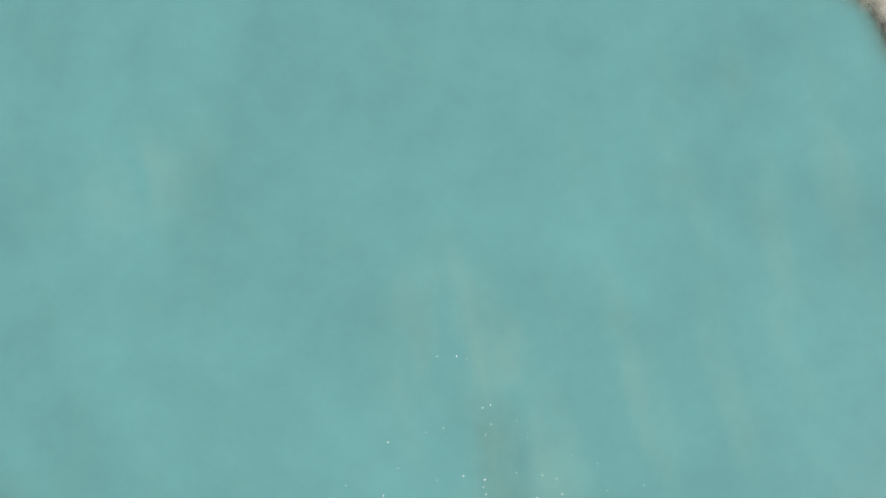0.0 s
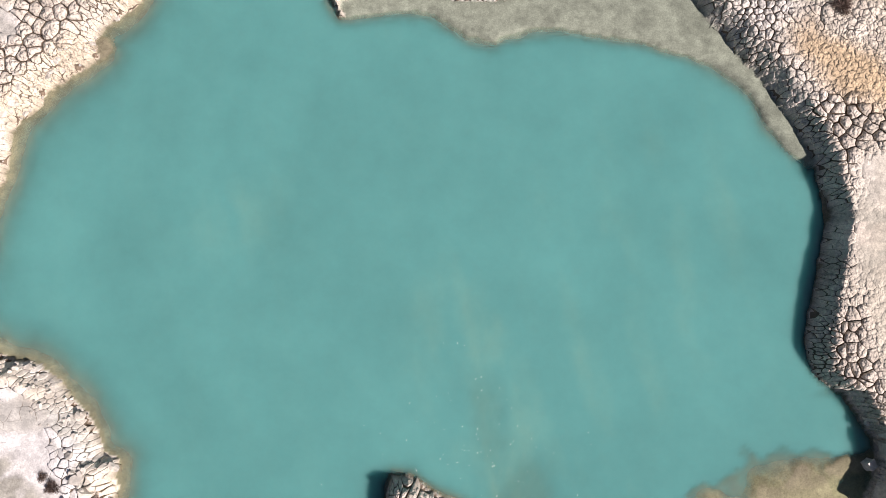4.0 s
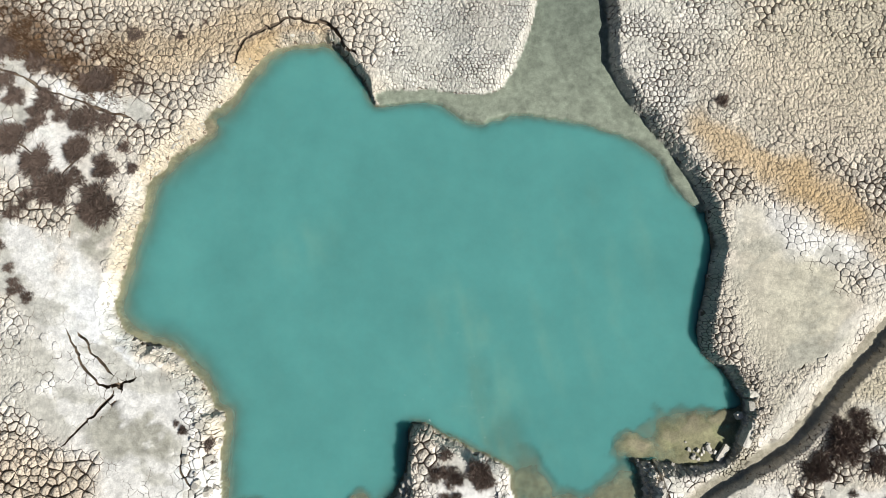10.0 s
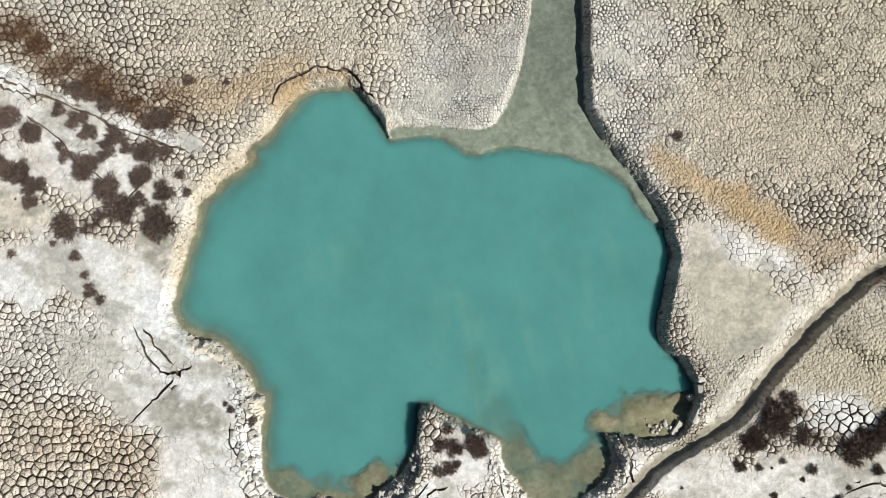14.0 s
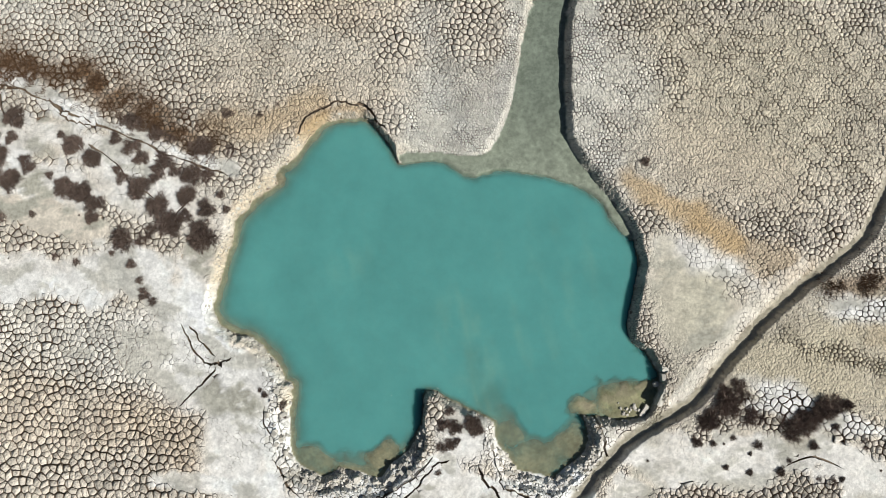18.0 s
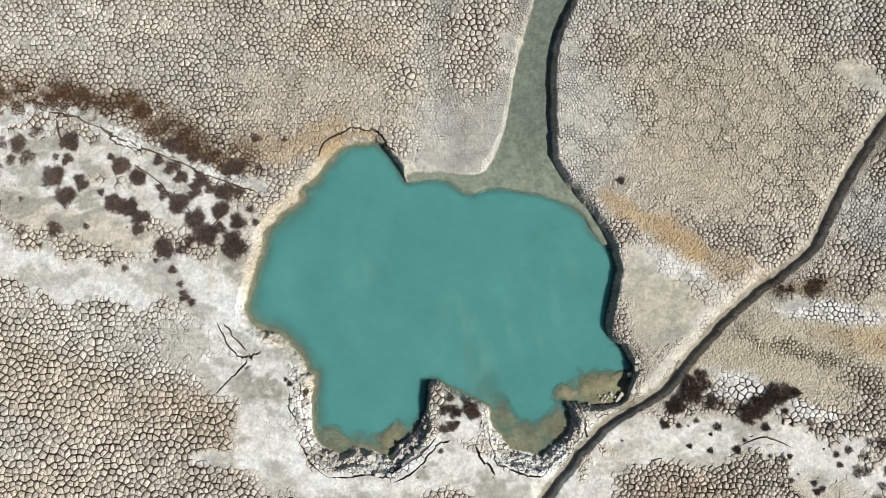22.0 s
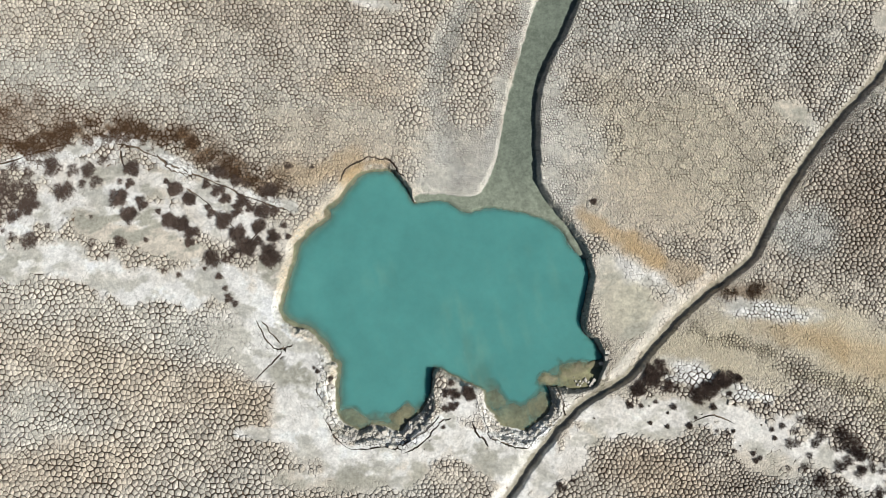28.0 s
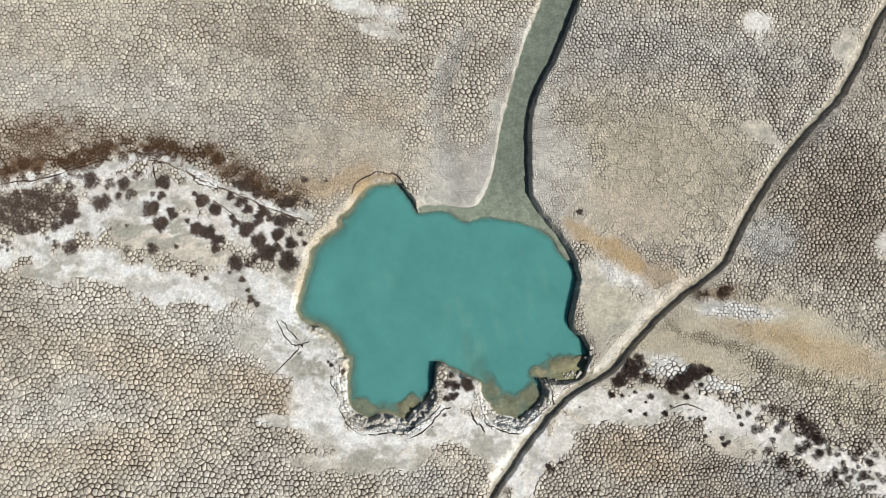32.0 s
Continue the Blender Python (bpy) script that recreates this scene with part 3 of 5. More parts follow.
def shade(nt, colour, factor):
    n = nt.nodes.new("ShaderNodeVectorMath")
    n.operation = "SCALE"
    nt.links.new(colour, n.inputs[0])
    nt.links.new(factor, n.inputs["Scale"])
    return n.outputs[0]


def place_of(nt):
    """Position, pushed about a little so that cells do not look regular."""
    place = nt.nodes.new("ShaderNodeNewGeometry")
    tex = node(nt, "ShaderNodeTexNoise", Scale=1.7, Detail=2)
    nt.links.new(place.outputs["Position"], tex.inputs["Vector"])
    push = nt.nodes.new("ShaderNodeVectorMath")
    push.operation = "MULTIPLY_ADD"
    push.inputs[1].default_value = (0.35, 0.35, 0.35)
    nt.links.new(tex.outputs["Color"], push.inputs[0])
    nt.links.new(place.outputs["Position"], push.inputs[2])
    return push.outputs[0]


def earth(name, islands=False, objects=False):
    """Dried mud: tint from the plan, mottled at two scales, with a crumbly surface."""
    mat, nt, bsdf = material(name)
    tint = nt.nodes.new("ShaderNodeAttribute")
    tint.attribute_name = "tint"
    broad, _ = grain(nt, 1.1, 5, 0.8, 1.18)
    fine, fine_raw = grain(nt, 7.0, 4, 0.8, 1.2)
    factor = times(nt, broad, fine)
    # stains of silt and salt with clear outlines, on firm ground alone
    lump = nt.nodes.new("ShaderNodeAttribute")
    lump.attribute_name = "lump"
    for scale, lo in ((0.42, 0.86), (1.6, 0.92)):
        stain, raw = grain(nt, scale, 6, lo, 1.05)
        stain.node.inputs["From Min"].default_value, stain.node.inputs["From Max"].default_value = 0.44, 0.53
        soft = nt.nodes.new("ShaderNodeMix")
        nt.links.new(lump.outputs["Fac"], soft.inputs[0])
        nt.links.new(stain, soft.inputs[2])
        soft.inputs[3].default_value = 1.0
        factor = times(nt, factor, soft.outputs[0])
    if islands or objects:
        info = nt.nodes.new("ShaderNodeNewGeometry" if islands else "ShaderNodeObjectInfo")
        span = node(nt, "ShaderNodeMapRange")
        span.inputs["To Min"].default_value, span.inputs["To Max"].default_value = 0.97, 1.03
        nt.links.new(info.outputs["Random Per Island" if islands else "Random"], span.inputs["Value"])
        factor = times(nt, factor, span.outputs[0])
    nt.links.new(shade(nt, tint.outputs["Color"], factor), bsdf.inputs["Base Color"])
    bsdf.inputs["Roughness"].default_value = 0.93
    bsdf.inputs["Specular IOR Level"].default_value = 0.2
    bump = node(nt, "ShaderNodeBump", Strength=0.5, Distance=0.04)
    nt.links.new(fine_raw, bump.inputs["Height"])
    # crumbs of two sizes stand up from the surface where the mud is lumpy
    last = bump
    for scale, high in ((2.3, 0.27), (5.6, 0.09)):
        crumb = node(nt, "ShaderNodeTexVoronoi", Scale=scale)
        nt.links.new(place_of(nt), crumb.inputs["Vector"])
        rise = node(nt, "ShaderNodeMath")
        rise.operation = "MULTIPLY"
        rise.inputs[1].default_value = high
        nt.links.new(lump.outputs["Fac"], rise.inputs[0])
        lumps = node(nt, "ShaderNodeBump", Strength=1.0)
        lumps.invert = True
        nt.links.new(rise.outputs[0], lumps.inputs["Distance"])
        round_off = nt.nodes.new("ShaderNodeMath")
        round_off.operation = "POWER"
        round_off.inputs[1].default_value = 1.8
        nt.links.new(crumb.outputs["Distance"], round_off.inputs[0])
        nt.links.new(round_off.outputs[0], lumps.inputs["Height"])
        nt.links.new(last.outputs[0], lumps.inputs["Normal"])
        last = lumps
    nt.links.new(last.outputs[0], bsdf.inputs["Normal"])
    return mat


def matte(name, colour, lo=0.7, hi=1.3, scale=6.0, roughness=0.9, bump_by=0.03):
    mat, nt, bsdf = material(name)
    factor, raw = grain(nt, scale, 5, lo, hi)
    info = nt.nodes.new("ShaderNodeObjectInfo")
    span = node(nt, "ShaderNodeMapRange")
    span.inputs["To Min"].default_value, span.inputs["To Max"].default_value = 0.75, 1.25
    nt.links.new(info.outputs["Random"], span.inputs["Value"])
    rgb = nt.nodes.new("ShaderNodeRGB")
    rgb.outputs[0].default_value = (*colour, 1)
    nt.links.new(shade(nt, rgb.outputs[0], times(nt, factor, span.outputs[0])), bsdf.inputs["Base Color"])
    bsdf.inputs["Roughness"].default_value = roughness
    bsdf.inputs["Specular IOR Level"].default_value = 0.25
    bump = node(nt, "ShaderNodeBump", Strength=0.5, Distance=bump_by)
    nt.links.new(raw, bump.inputs["Height"])
    nt.links.new(bump.outputs[0], bsdf.inputs["Normal"])
    return mat


def pool_water():
    """Milky turquoise water: clear where it is thin, opaque with suspended clay where it is deep."""
    mat, nt, bsdf = material("milky_water")
    out = nt.nodes["Material Output"]
    deep = nt.nodes.new("ShaderNodeAttribute")
    deep.attribute_name = "deep"
    silt = nt.nodes.new("ShaderNodeAttribute")
    silt.attribute_name = "silt"
    mix = nt.nodes.new("ShaderNodeMix")
    mix.data_type = "RGBA"
    mix.inputs[6].default_value = (0.098, 0.303, 0.284, 1)
    mix.inputs[7].default_value = (0.185, 0.36, 0.285, 1)
    nt.links.new(silt.outputs["Fac"], mix.inputs[0])
    cloud, _ = grain(nt, 0.11, 5, 0.9, 1.1)
    nt.links.new(shade(nt, mix.outputs[2], cloud), bsdf.inputs["Base Color"])
    bsdf.inputs["Roughness"].default_value = 0.12
    bsdf.inputs["IOR"].default_value = 1.33
    # light spreads sideways in the cloudy water and softens the shadows that fall on it
    bsdf.subsurface_method = "BURLEY"
    bsdf.inputs["Subsurface Weight"].default_value = 1.0
    bsdf.inputs["Subsurface Radius"].default_value = (0.6, 1.0, 1.0)
    bsdf.inputs["Subsurface Scale"].default_value = 1.6
    _, ripple = grain(nt, 2.2, 3, 0, 1)
    bump = node(nt, "ShaderNodeBump", Strength=0.12, Distance=0.02)
    nt.links.new(ripple, bump.inputs["Height"])
    nt.links.new(bump.outputs[0], bsdf.inputs["Normal"])
    clear = node(nt, "ShaderNodeBsdfTransparent", Color=(0.93, 0.95, 0.92, 1))
    blend = nt.nodes.new("ShaderNodeMixShader")
    nt.links.new(deep.outputs["Fac"], blend.inputs[0])
    nt.links.new(clear.outputs[0], blend.inputs[1])
    nt.links.new(bsdf.outputs[0], blend.inputs[2])
    nt.links.new(blend.outputs[0], out.inputs["Surface"])
    return mat


FAR_MUD = earth("far_mud", islands=True)
MUD, PLATE, PLATE_ONE = earth("dried_mud"), earth("mud_plate", islands=True), earth("mud_plate_single", objects=True)
WATER_MAT = pool_water()
# clay inside the cracks, with part of their shade put into its dark colour
CRACK_SHADE = matte("crack_shade_clay", (0.21, 0.16, 0.115), 0.75, 1.25, 3.0, 0.85, 0.03)
TWIG = matte("dry_twigs", (0.165, 0.12, 0.098), 0.6, 1.4, 14)
STEM = matte("bark", (0.13, 0.10, 0.08), 0.7, 1.3, 20)
STALK = matte("rusty_grass", (0.125, 0.072, 0.04), 0.5, 1.5, 3)
CLOD = matte("clod", (0.60, 0.565, 0.50), 0.7, 1.25, 3.0, 0.95, 0.05)
FLECK = matte("fleck", (0.75, 0.78, 0.76))


# ---- mesh helpers ----
def raw_mesh(name, verts, starts, loops):
    """A mesh from flat arrays: vertices, where each face starts, and its corners."""
    me = bpy.data.meshes.new(name)
    me.vertices.add(len(verts))
    me.vertices.foreach_set("co", np.ascontiguousarray(verts, np.float32).ravel())
    me.loops.add(len(loops))
    me.loops.foreach_set("vertex_index", np.ascontiguousarray(loops, np.int32))
    me.polygons.add(len(starts))
    me.polygons.foreach_set("loop_start", np.ascontiguousarray(starts, np.int32))
    me.update(calc_edges=True)
    return me


def set_tint(me, rgb):
    at = me.attributes.new("tint", "FLOAT_COLOR", "POINT")
    at.data.foreach_set("color", np.concatenate([rgb, np.ones((len(rgb), 1))], 1).astype(np.float32).ravel())


def set_value(me, name, values):
    at = me.attributes.new(name, "FLOAT", "POINT")
    at.data.foreach_set("value", np.ascontiguousarray(values, np.float32))


def grid_mesh(name, x, y, z, keep=None):
    ny, nx = z.shape
    idx = np.arange(nx * ny).reshape(ny, nx)
    quads = np.stack([idx[:-1, :-1], idx[:-1, 1:], idx[1:, 1:], idx[1:, :-1]], -1).reshape(-1, 4)
    verts = np.stack([x, y, z], -1).reshape(-1, 3)
    used = None
    if keep is not None:
        quads = quads[keep.ravel()[quads].any(1)]
        used = np.unique(quads)
        back = np.zeros(nx * ny, int)
        back[used] = np.arange(len(used))
        quads, verts = back[quads], verts[used]
    return raw_mesh(name, verts, np.arange(len(quads)) * 4, quads.ravel()), used


def part(name, bm, mat, parent, label=""):
    me = bpy.data.meshes.new(name)
    bm.to_mesh(me)
    bm.free()
    me.materials.append(mat)
    ob = new(name, me)
    ob.parent = parent
    return tagged(ob, label)


# ---- ground and water ----
FLOOR = np.where(dry, np.maximum(HEIGHT - DEPTH, np.minimum(HEIGHT, WATER + 0.04)), HEIGHT - DEPTH)
me, _ = grid_mesh("ground", GX, GY, FLOOR)
set_tint(me, COLOUR.reshape(-1, 3))
set_value(me, "lump", LUMP.ravel())
me.materials.append(MUD)
me.materials.append(FAR_MUD)
me.materials.append(CRACK_SHADE)
me.polygons.foreach_set("use_smooth", np.ones(len(me.polygons), bool))
out_x = (gx[:-1] < X0 + 3) | (gx[1:] > X1 - 3)
out_y = (gy[:-1] < Y0 + 3) | (gy[1:] > Y1 - 3)
outside = out_x[None, :] | out_y[:, None]
# under the plates bare clay without salt, coloured dark to deepen the crack shade
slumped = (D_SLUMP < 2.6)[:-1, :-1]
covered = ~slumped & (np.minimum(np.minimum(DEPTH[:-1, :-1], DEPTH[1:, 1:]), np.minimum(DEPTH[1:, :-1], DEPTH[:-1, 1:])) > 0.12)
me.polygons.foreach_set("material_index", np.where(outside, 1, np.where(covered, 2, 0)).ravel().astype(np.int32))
ground = tagged(new("ground", me), "cracked pale mud plain with salt crusts and slumped banks", "ground", kind="structure")

wx = np.arange(SHORE[:, 0].min() - 3, SHORE[:, 0].max() + 3, 0.33)
wy = np.arange(SHORE[:, 1].min() - 3, SHORE[:, 1].max() + 3, 0.33)
PX, PY = np.meshgrid(wx, wy)
bottom = field(FLOOR, PX, PY)
me, used = grid_mesh("water", PX, PY, np.full(PX.shape, WATER), bottom < WATER + 0.05)
depth = np.maximum(0, WATER - bottom)
set_value(me, "deep", (1 - np.exp(-(2.3 * depth) ** 1.7)).ravel()[used])
plume = 0.0
for strength, cx, cy, a, b, turn in ((0.9, 17.0, -45.4, 3.6, 9.0, 10), (0.6, 14.7, -36.7, 1.9, 9.0, 4), (0.35, 11.2, -29.0, 3.4, 7.0, -20), (0.3, -8.6, -21.1, 4, 4, 0), (0.5, 21.5, -40.5, 1.6, 7.0, 28),
                                 (0.3, 23.8, -32.5, 1.4, 14.0, 16), (0.25, 27.5, -27.0, 1.2, 13.0, 14), (0.28, 31.5, -22.3, 1.3, 12.0, 12), (0.22, 35.4, -18.0, 1.2, 10.0, 10)):
    plume = np.maximum(plume, strength * blob(PX, PY, cx, cy, a, b, turn, 0.9, 23))
streak = rough(PX * 1.4 + 0.35 * PY, PY * 0.45, 2.6, 29, 5)
set_value(me, "silt", np.clip(0.62 * plume * (0.7 + 1.4 * streak) + 0.06 * streak, 0, 1).ravel()[used])
me.materials.append(WATER_MAT)
water = tagged(new("water", me), "milky turquoise water of a shrunken pool", "water", kind="structure")


# ---- mud plates: the cells between the cracks ----
from mathutils.geometry import delaunay_2d_cdt

rng = np.random.RandomState(4)
seeds = []
steps = [0.4, 0.5, 0.62, 0.78, 0.95, 1.15, 1.4, 1.7, 2.1, 2.6]
for k, s in enumerate(steps):
    jx, jy = np.meshgrid(np.arange(X0 + 2, X1 - 2, s), np.arange(Y0 + 2, Y1 - 2, s * 0.9))
    jx = jx + (np.arange(jx.shape[0]) % 2)[:, None] * s * 0.5
    jx = (jx + rng.uniform(-0.36, 0.36, jx.shape) * s).ravel()
    jy = (jy + rng.uniform(-0.36, 0.36, jy.shape) * s).ravel()
    want = field(SIZE, jx, jy) * (1 + 0.12 * wave(jx, jy, 5, 61))
    lo = 0 if k == 0 else math.sqrt(steps[k - 1] * s)
    hi = 99 if k == len(steps) - 1 else math.sqrt(steps[k + 1] * s)
    ok = (want >= lo) & (want < hi)
    seeds.append(np.stack([jx[ok], jy[ok]], 1))
seeds = np.concatenate(seeds)
# pairs of seeds astride every fissure, so that the plates part along it
pairs = []
for f in FISSURES:
    t = np.gradient(f, axis=0)
    n = np.stack([-t[:, 1], t[:, 0]], 1) / np.linalg.norm(t, axis=1)[:, None]
    d, _, _ = nearest(seeds[:, 0], seeds[:, 1], f)
    seeds = seeds[d > 0.85]
    f = f + t * rng.uniform(-0.2, 0.2, len(f))[:, None]
    w = rng.uniform(0.42, 0.58, len(f))[:, None]
    pairs += [f + n * w, f - n * w]
seeds = np.concatenate([seeds] + pairs)
seeds += rng.uniform(-1e-3, 1e-3, seeds.shape)
tri = np.array(delaunay_2d_cdt([Vector(p) for p in seeds], [], [], 0, 1e-7)[2])
A, B, C = (seeds[tri[:, k]] for k in range(3))
bx, by, cx_, cy_ = B[:, 0] - A[:, 0], B[:, 1] - A[:, 1], C[:, 0] - A[:, 0], C[:, 1] - A[:, 1]
dd = 2 * (bx * cy_ - by * cx_)
ux = (cy_ * (bx * bx + by * by) - by * (cx_ * cx_ + cy_ * cy_)) / dd
uy = (bx * (cx_ * cx_ + cy_ * cy_) - cx_ * (bx * bx + by * by)) / dd
far_off = np.hypot(ux, uy) > 3.2
centre = np.where(far_off[:, None], (A + B + C) / 3, A + np.stack([ux, uy], 1))
centre += 0.07 * np.stack([rough(centre[:, 0], centre[:, 1], 0.9, 63, 2), rough(centre[:, 0], centre[:, 1], 0.9, 65, 2)], 1)


def scatter(u, v, seed):
    h = (u.astype(np.int64) * 73856093 ^ v.astype(np.int64) * 19349663 ^ seed * 83492791) & 0xFFFFFFFF
    for k in (15, 13, 16):
        h = ((h ^ (h >> k)) * 2246822519) & 0xFFFFFFFF
    return (h >> 8) / 16777216.0


def clump(x, y, s, seed):
    """Which large polygon of mud a place belongs to."""
    x, y = x * 0.85 - y * 0.53, x * 0.53 + y * 0.85
    x, y = x + 0.35 * s * rough(x, y, s * 0.8, seed + 1, 3), y + 0.35 * s * rough(x, y, s * 0.8, seed + 2, 3)
    best, name_of = np.full(x.shape, 1e9), np.zeros(x.shape, np.int64)
    iu, iv = np.floor(x / s), np.floor(y / s)
    for du in (-2, -1, 0, 1, 2):
        for dv in (-2, -1, 0, 1, 2):
            u, v = iu + du, iv + dv
            d = (x - (u + scatter(u, v, seed)) * s) ** 2 + (y - (v + scatter(u, v, seed + 5)) * s) ** 2
            w = d < best
            best[w], name_of[w] = d[w], (u * 7919 + v)[w].astype(np.int64)
    return name_of


big = clump(seeds[:, 0], seeds[:, 1], 3.4, 301)
small_far = field(SIZE, seeds[:, 0], seeds[:, 1]) > 1.3
big = np.where(small_far, clump(seeds[:, 0], seeds[:, 1], 5.6, 311), big)
bt = big[tri]
main_crack = np.repeat((bt[:, 0] != bt[:, 1]) | (bt[:, 1] != bt[:, 2]), 3)
owner, corner = tri.ravel(), np.repeat(centre, 3, 0)
off = corner - seeds[owner]
order = np.lexsort((np.arctan2(off[:, 1], off[:, 0]), owner))
owner, corner, main_crack = owner[order], corner[order], main_crack[order]

crack_at = field(CRACK, seeds[:, 0], seeds[:, 1])
alive = (crack_at > 0.06) & (seeds[:, 0] > X0 + 4) & (seeds[:, 0] < X1 - 4) & (seeds[:, 1] > Y0 + 4) & (seeds[:, 1] < Y1 - 4)
alive &= field(HEIGHT, seeds[:, 0], seeds[:, 1]) > WATER + 0.12
keep = alive[owner]
owner, corner, main_crack = owner[keep], corner[keep], main_crack[keep]
ids, first, count = np.unique(owner, return_index=True, return_counts=True)
cell = np.repeat(np.arange(len(ids)), count)
size_at = np.sqrt(np.bincount(cell, ((corner - seeds[owner]) ** 2).sum(1)) / count)
middle = np.stack([np.bincount(cell, corner[:, k]) / count for k in (0, 1)], 1)
inward = middle[cell] - corner
reach = np.linalg.norm(inward, axis=1)[:, None] + 1e-6
open_by = rough(corner[:, 0], corner[:, 1], 3.4, 67, 4)
how = field(CRACK, corner[:, 0], corner[:, 1])
wander = np.clip(0.9 + 0.8 * open_by, 0.25, 1.4)
second = 0.62 * ramp(how + 0.3 * open_by, 0.45, 1.05)
opening = np.where(main_crack, np.maximum(second, 1.0), second)
# firm crust has only a few long cracks, here and there
sparse = np.where(main_crack, np.clip(2.4 * rough(corner[:, 0], corner[:, 1], 6.0, 69, 4) - 0.32, 0, 0.42), 0) * ramp(how, 0.05, 0.12) * (1 - ramp(how, 0.3, 0.6))
outer = ramp(np.hypot((middle[:, 0] - 8) / 1.25, middle[:, 1] + 25), 38, 60)
gap = 0.0004 + (0.092 + 0.05 * outer[cell]) * (opening * wander * how * ramp(how, 0.2, 0.75) + sparse) * np.clip(size_at[cell] * 1.35, 0.5, 1.6)
slump = 1 - ramp(field(D_SLUMP, middle[:, 0], middle[:, 1]), 1.0, 2.6)
gap = gap + 0.01 * slump[cell]
# plates near the pool get a broken outline: a bent point in the middle of every side
nearby = (middle[:, 0] > -48) & (middle[:, 0] < 72) & (middle[:, 1] > -62) & (middle[:, 1] < 26)
n = len(corner)
following = np.arange(n) + 1
following[first + count - 1] = first
bend = nearby[cell]
half_way = (corner + corner[following]) / 2
side = np.linalg.norm(corner - corner[following], axis=1)[:, None]
half_way += np.minimum(side, 0.9) * 0.26 * np.stack([wave(half_way[:, 0], half_way[:, 1], 0.23, 501), wave(half_way[:, 0], half_way[:, 1], 0.23, 503)], 1)
half_gap = (gap + gap[following]) * 0.45
slot = np.concatenate([np.arange(n) * 2, np.nonzero(bend)[0] * 2 + 1])
order = np.argsort(slot)
corner = np.concatenate([corner, half_way[bend]])[order]
gap = np.concatenate([gap, half_gap[bend]])[order]
cell = np.concatenate([cell, cell[bend]])[order]
count = np.bincount(cell)
first = np.concatenate([[0], np.cumsum(count)[:-1]])
inward = middle[cell] - corner
reach = np.linalg.norm(inward, axis=1)[:, None] + 1e-6
# beside a fissure the plates have drawn apart at right angles to it
apart = np.zeros(corner.shape)
for f in FISSURES:
    dense = spline(f, False, 0.25)
    lo, hi = f.min(0) - 2, f.max(0) + 2
    w = np.nonzero((corner[:, 0] > lo[0]) & (corner[:, 0] < hi[0]) & (corner[:, 1] > lo[1]) & (corner[:, 1] < hi[1]))[0]
    if len(w):
        home = middle[cell[w]]
        off = home - dense[((home[:, None] - dense[None]) ** 2).sum(2).argmin(1)]
        wide = 0.17 * (1 - ramp(nearest(corner[w, 0], corner[w, 1], f)[0], 0.2, 0.55)) * np.clip(0.8 + 1.3 * rough(corner[w, 0], corner[w, 1], 3.0, 77, 3), 0.3, 1.4)
        apart[w] += off / (np.linalg.norm(off, axis=1)[:, None] + 1e-6) * wide[:, None]
corner = corner + apart
low_edge = corner + inward / reach * np.minimum(gap[:, None] * 0.6, reach * 0.35)
top_edge = corner + inward / reach * np.minimum(gap[:, None], reach * 0.42)
in_edge = top_edge + (middle[cell] - top_edge) * 0.32
mean_gap = np.bincount(cell, gap) / count
pillow = (0.01 + 0.29 * field(LUMP, middle[:, 0], middle[:, 1])) * np.minimum(1.2, size_at) * ramp(mean_gap, 0.0, 0.05)
tip_by = rng.uniform(-0.05, 0.05, (len(ids), 2)) + rng.uniform(-0.06, 0.06, (len(ids), 2)) * (rng.uniform(0, 1, len(ids)) < 0.15)[:, None]
lift = rng.uniform(-0.02, 0.05, len(ids))
calm = np.clip(field(CRACK, middle[:, 0], middle[:, 1]) * 1.4 - 0.15, 0.08, 1)
lone_tilt = ramp(field(CRACK, middle[:, 0], middle[:, 1]), 0.55, 0.95)
group = big[ids]
g_lift = (hashed(group, group * 0, 401) - 0.4) * 0.07
tip_by, lift = tip_by * (calm * lone_tilt)[:, None], lift * calm * lone_tilt + g_lift * (1 - lone_tilt) * calm
tip_by += rng.normal(0, 0.17, tip_by.shape) * slump[:, None]
lift += rng.uniform(-0.28, 0.22, len(lift)) * slump


def ring(xy, extra, tilt=True):
    z = field(HEIGHT, xy[:, 0], xy[:, 1]) + extra
    if tilt:
        z = z + ((xy - middle[cell]) * tip_by[cell]).sum(1) + lift[cell]
    return np.concatenate([xy, z[:, None]], 1)


low_ring = ring(low_edge, -field(DEPTH, low_edge[:, 0], low_edge[:, 1]) - 0.08, False)
top_ring = ring(top_edge, pillow[cell] * (0.75 - 0.75 * ramp(gap, 0.0, 0.04)))
in_ring = ring(in_edge, pillow[cell] * 0.78)
crown = np.concatenate([middle, (field(HEIGHT, middle[:, 0], middle[:, 1]) + lift + pillow)[:, None]], 1)
n = len(corner)
following = np.arange(n) + 1
following[first + count - 1] = first
mine = np.arange(n)
tone = 1 + (0.2 * (hashed(big[ids], big[ids] * 0, 403) - 0.5) + rng.uniform(-0.09, 0.09, len(ids)) * (1 + 0.6 * outer)) * ramp(field(CRACK, middle[:, 0], middle[:, 1]), 0.25, 0.7)
crown_tint = field(COLOUR, middle[:, 0], middle[:, 1]) * tone[:, None]
plate_tint = field(COLOUR, in_edge[:, 0], in_edge[:, 1]) * tone[cell][:, None]


crusty = field(CRACK, middle[:, 0], middle[:, 1]) < 0.42


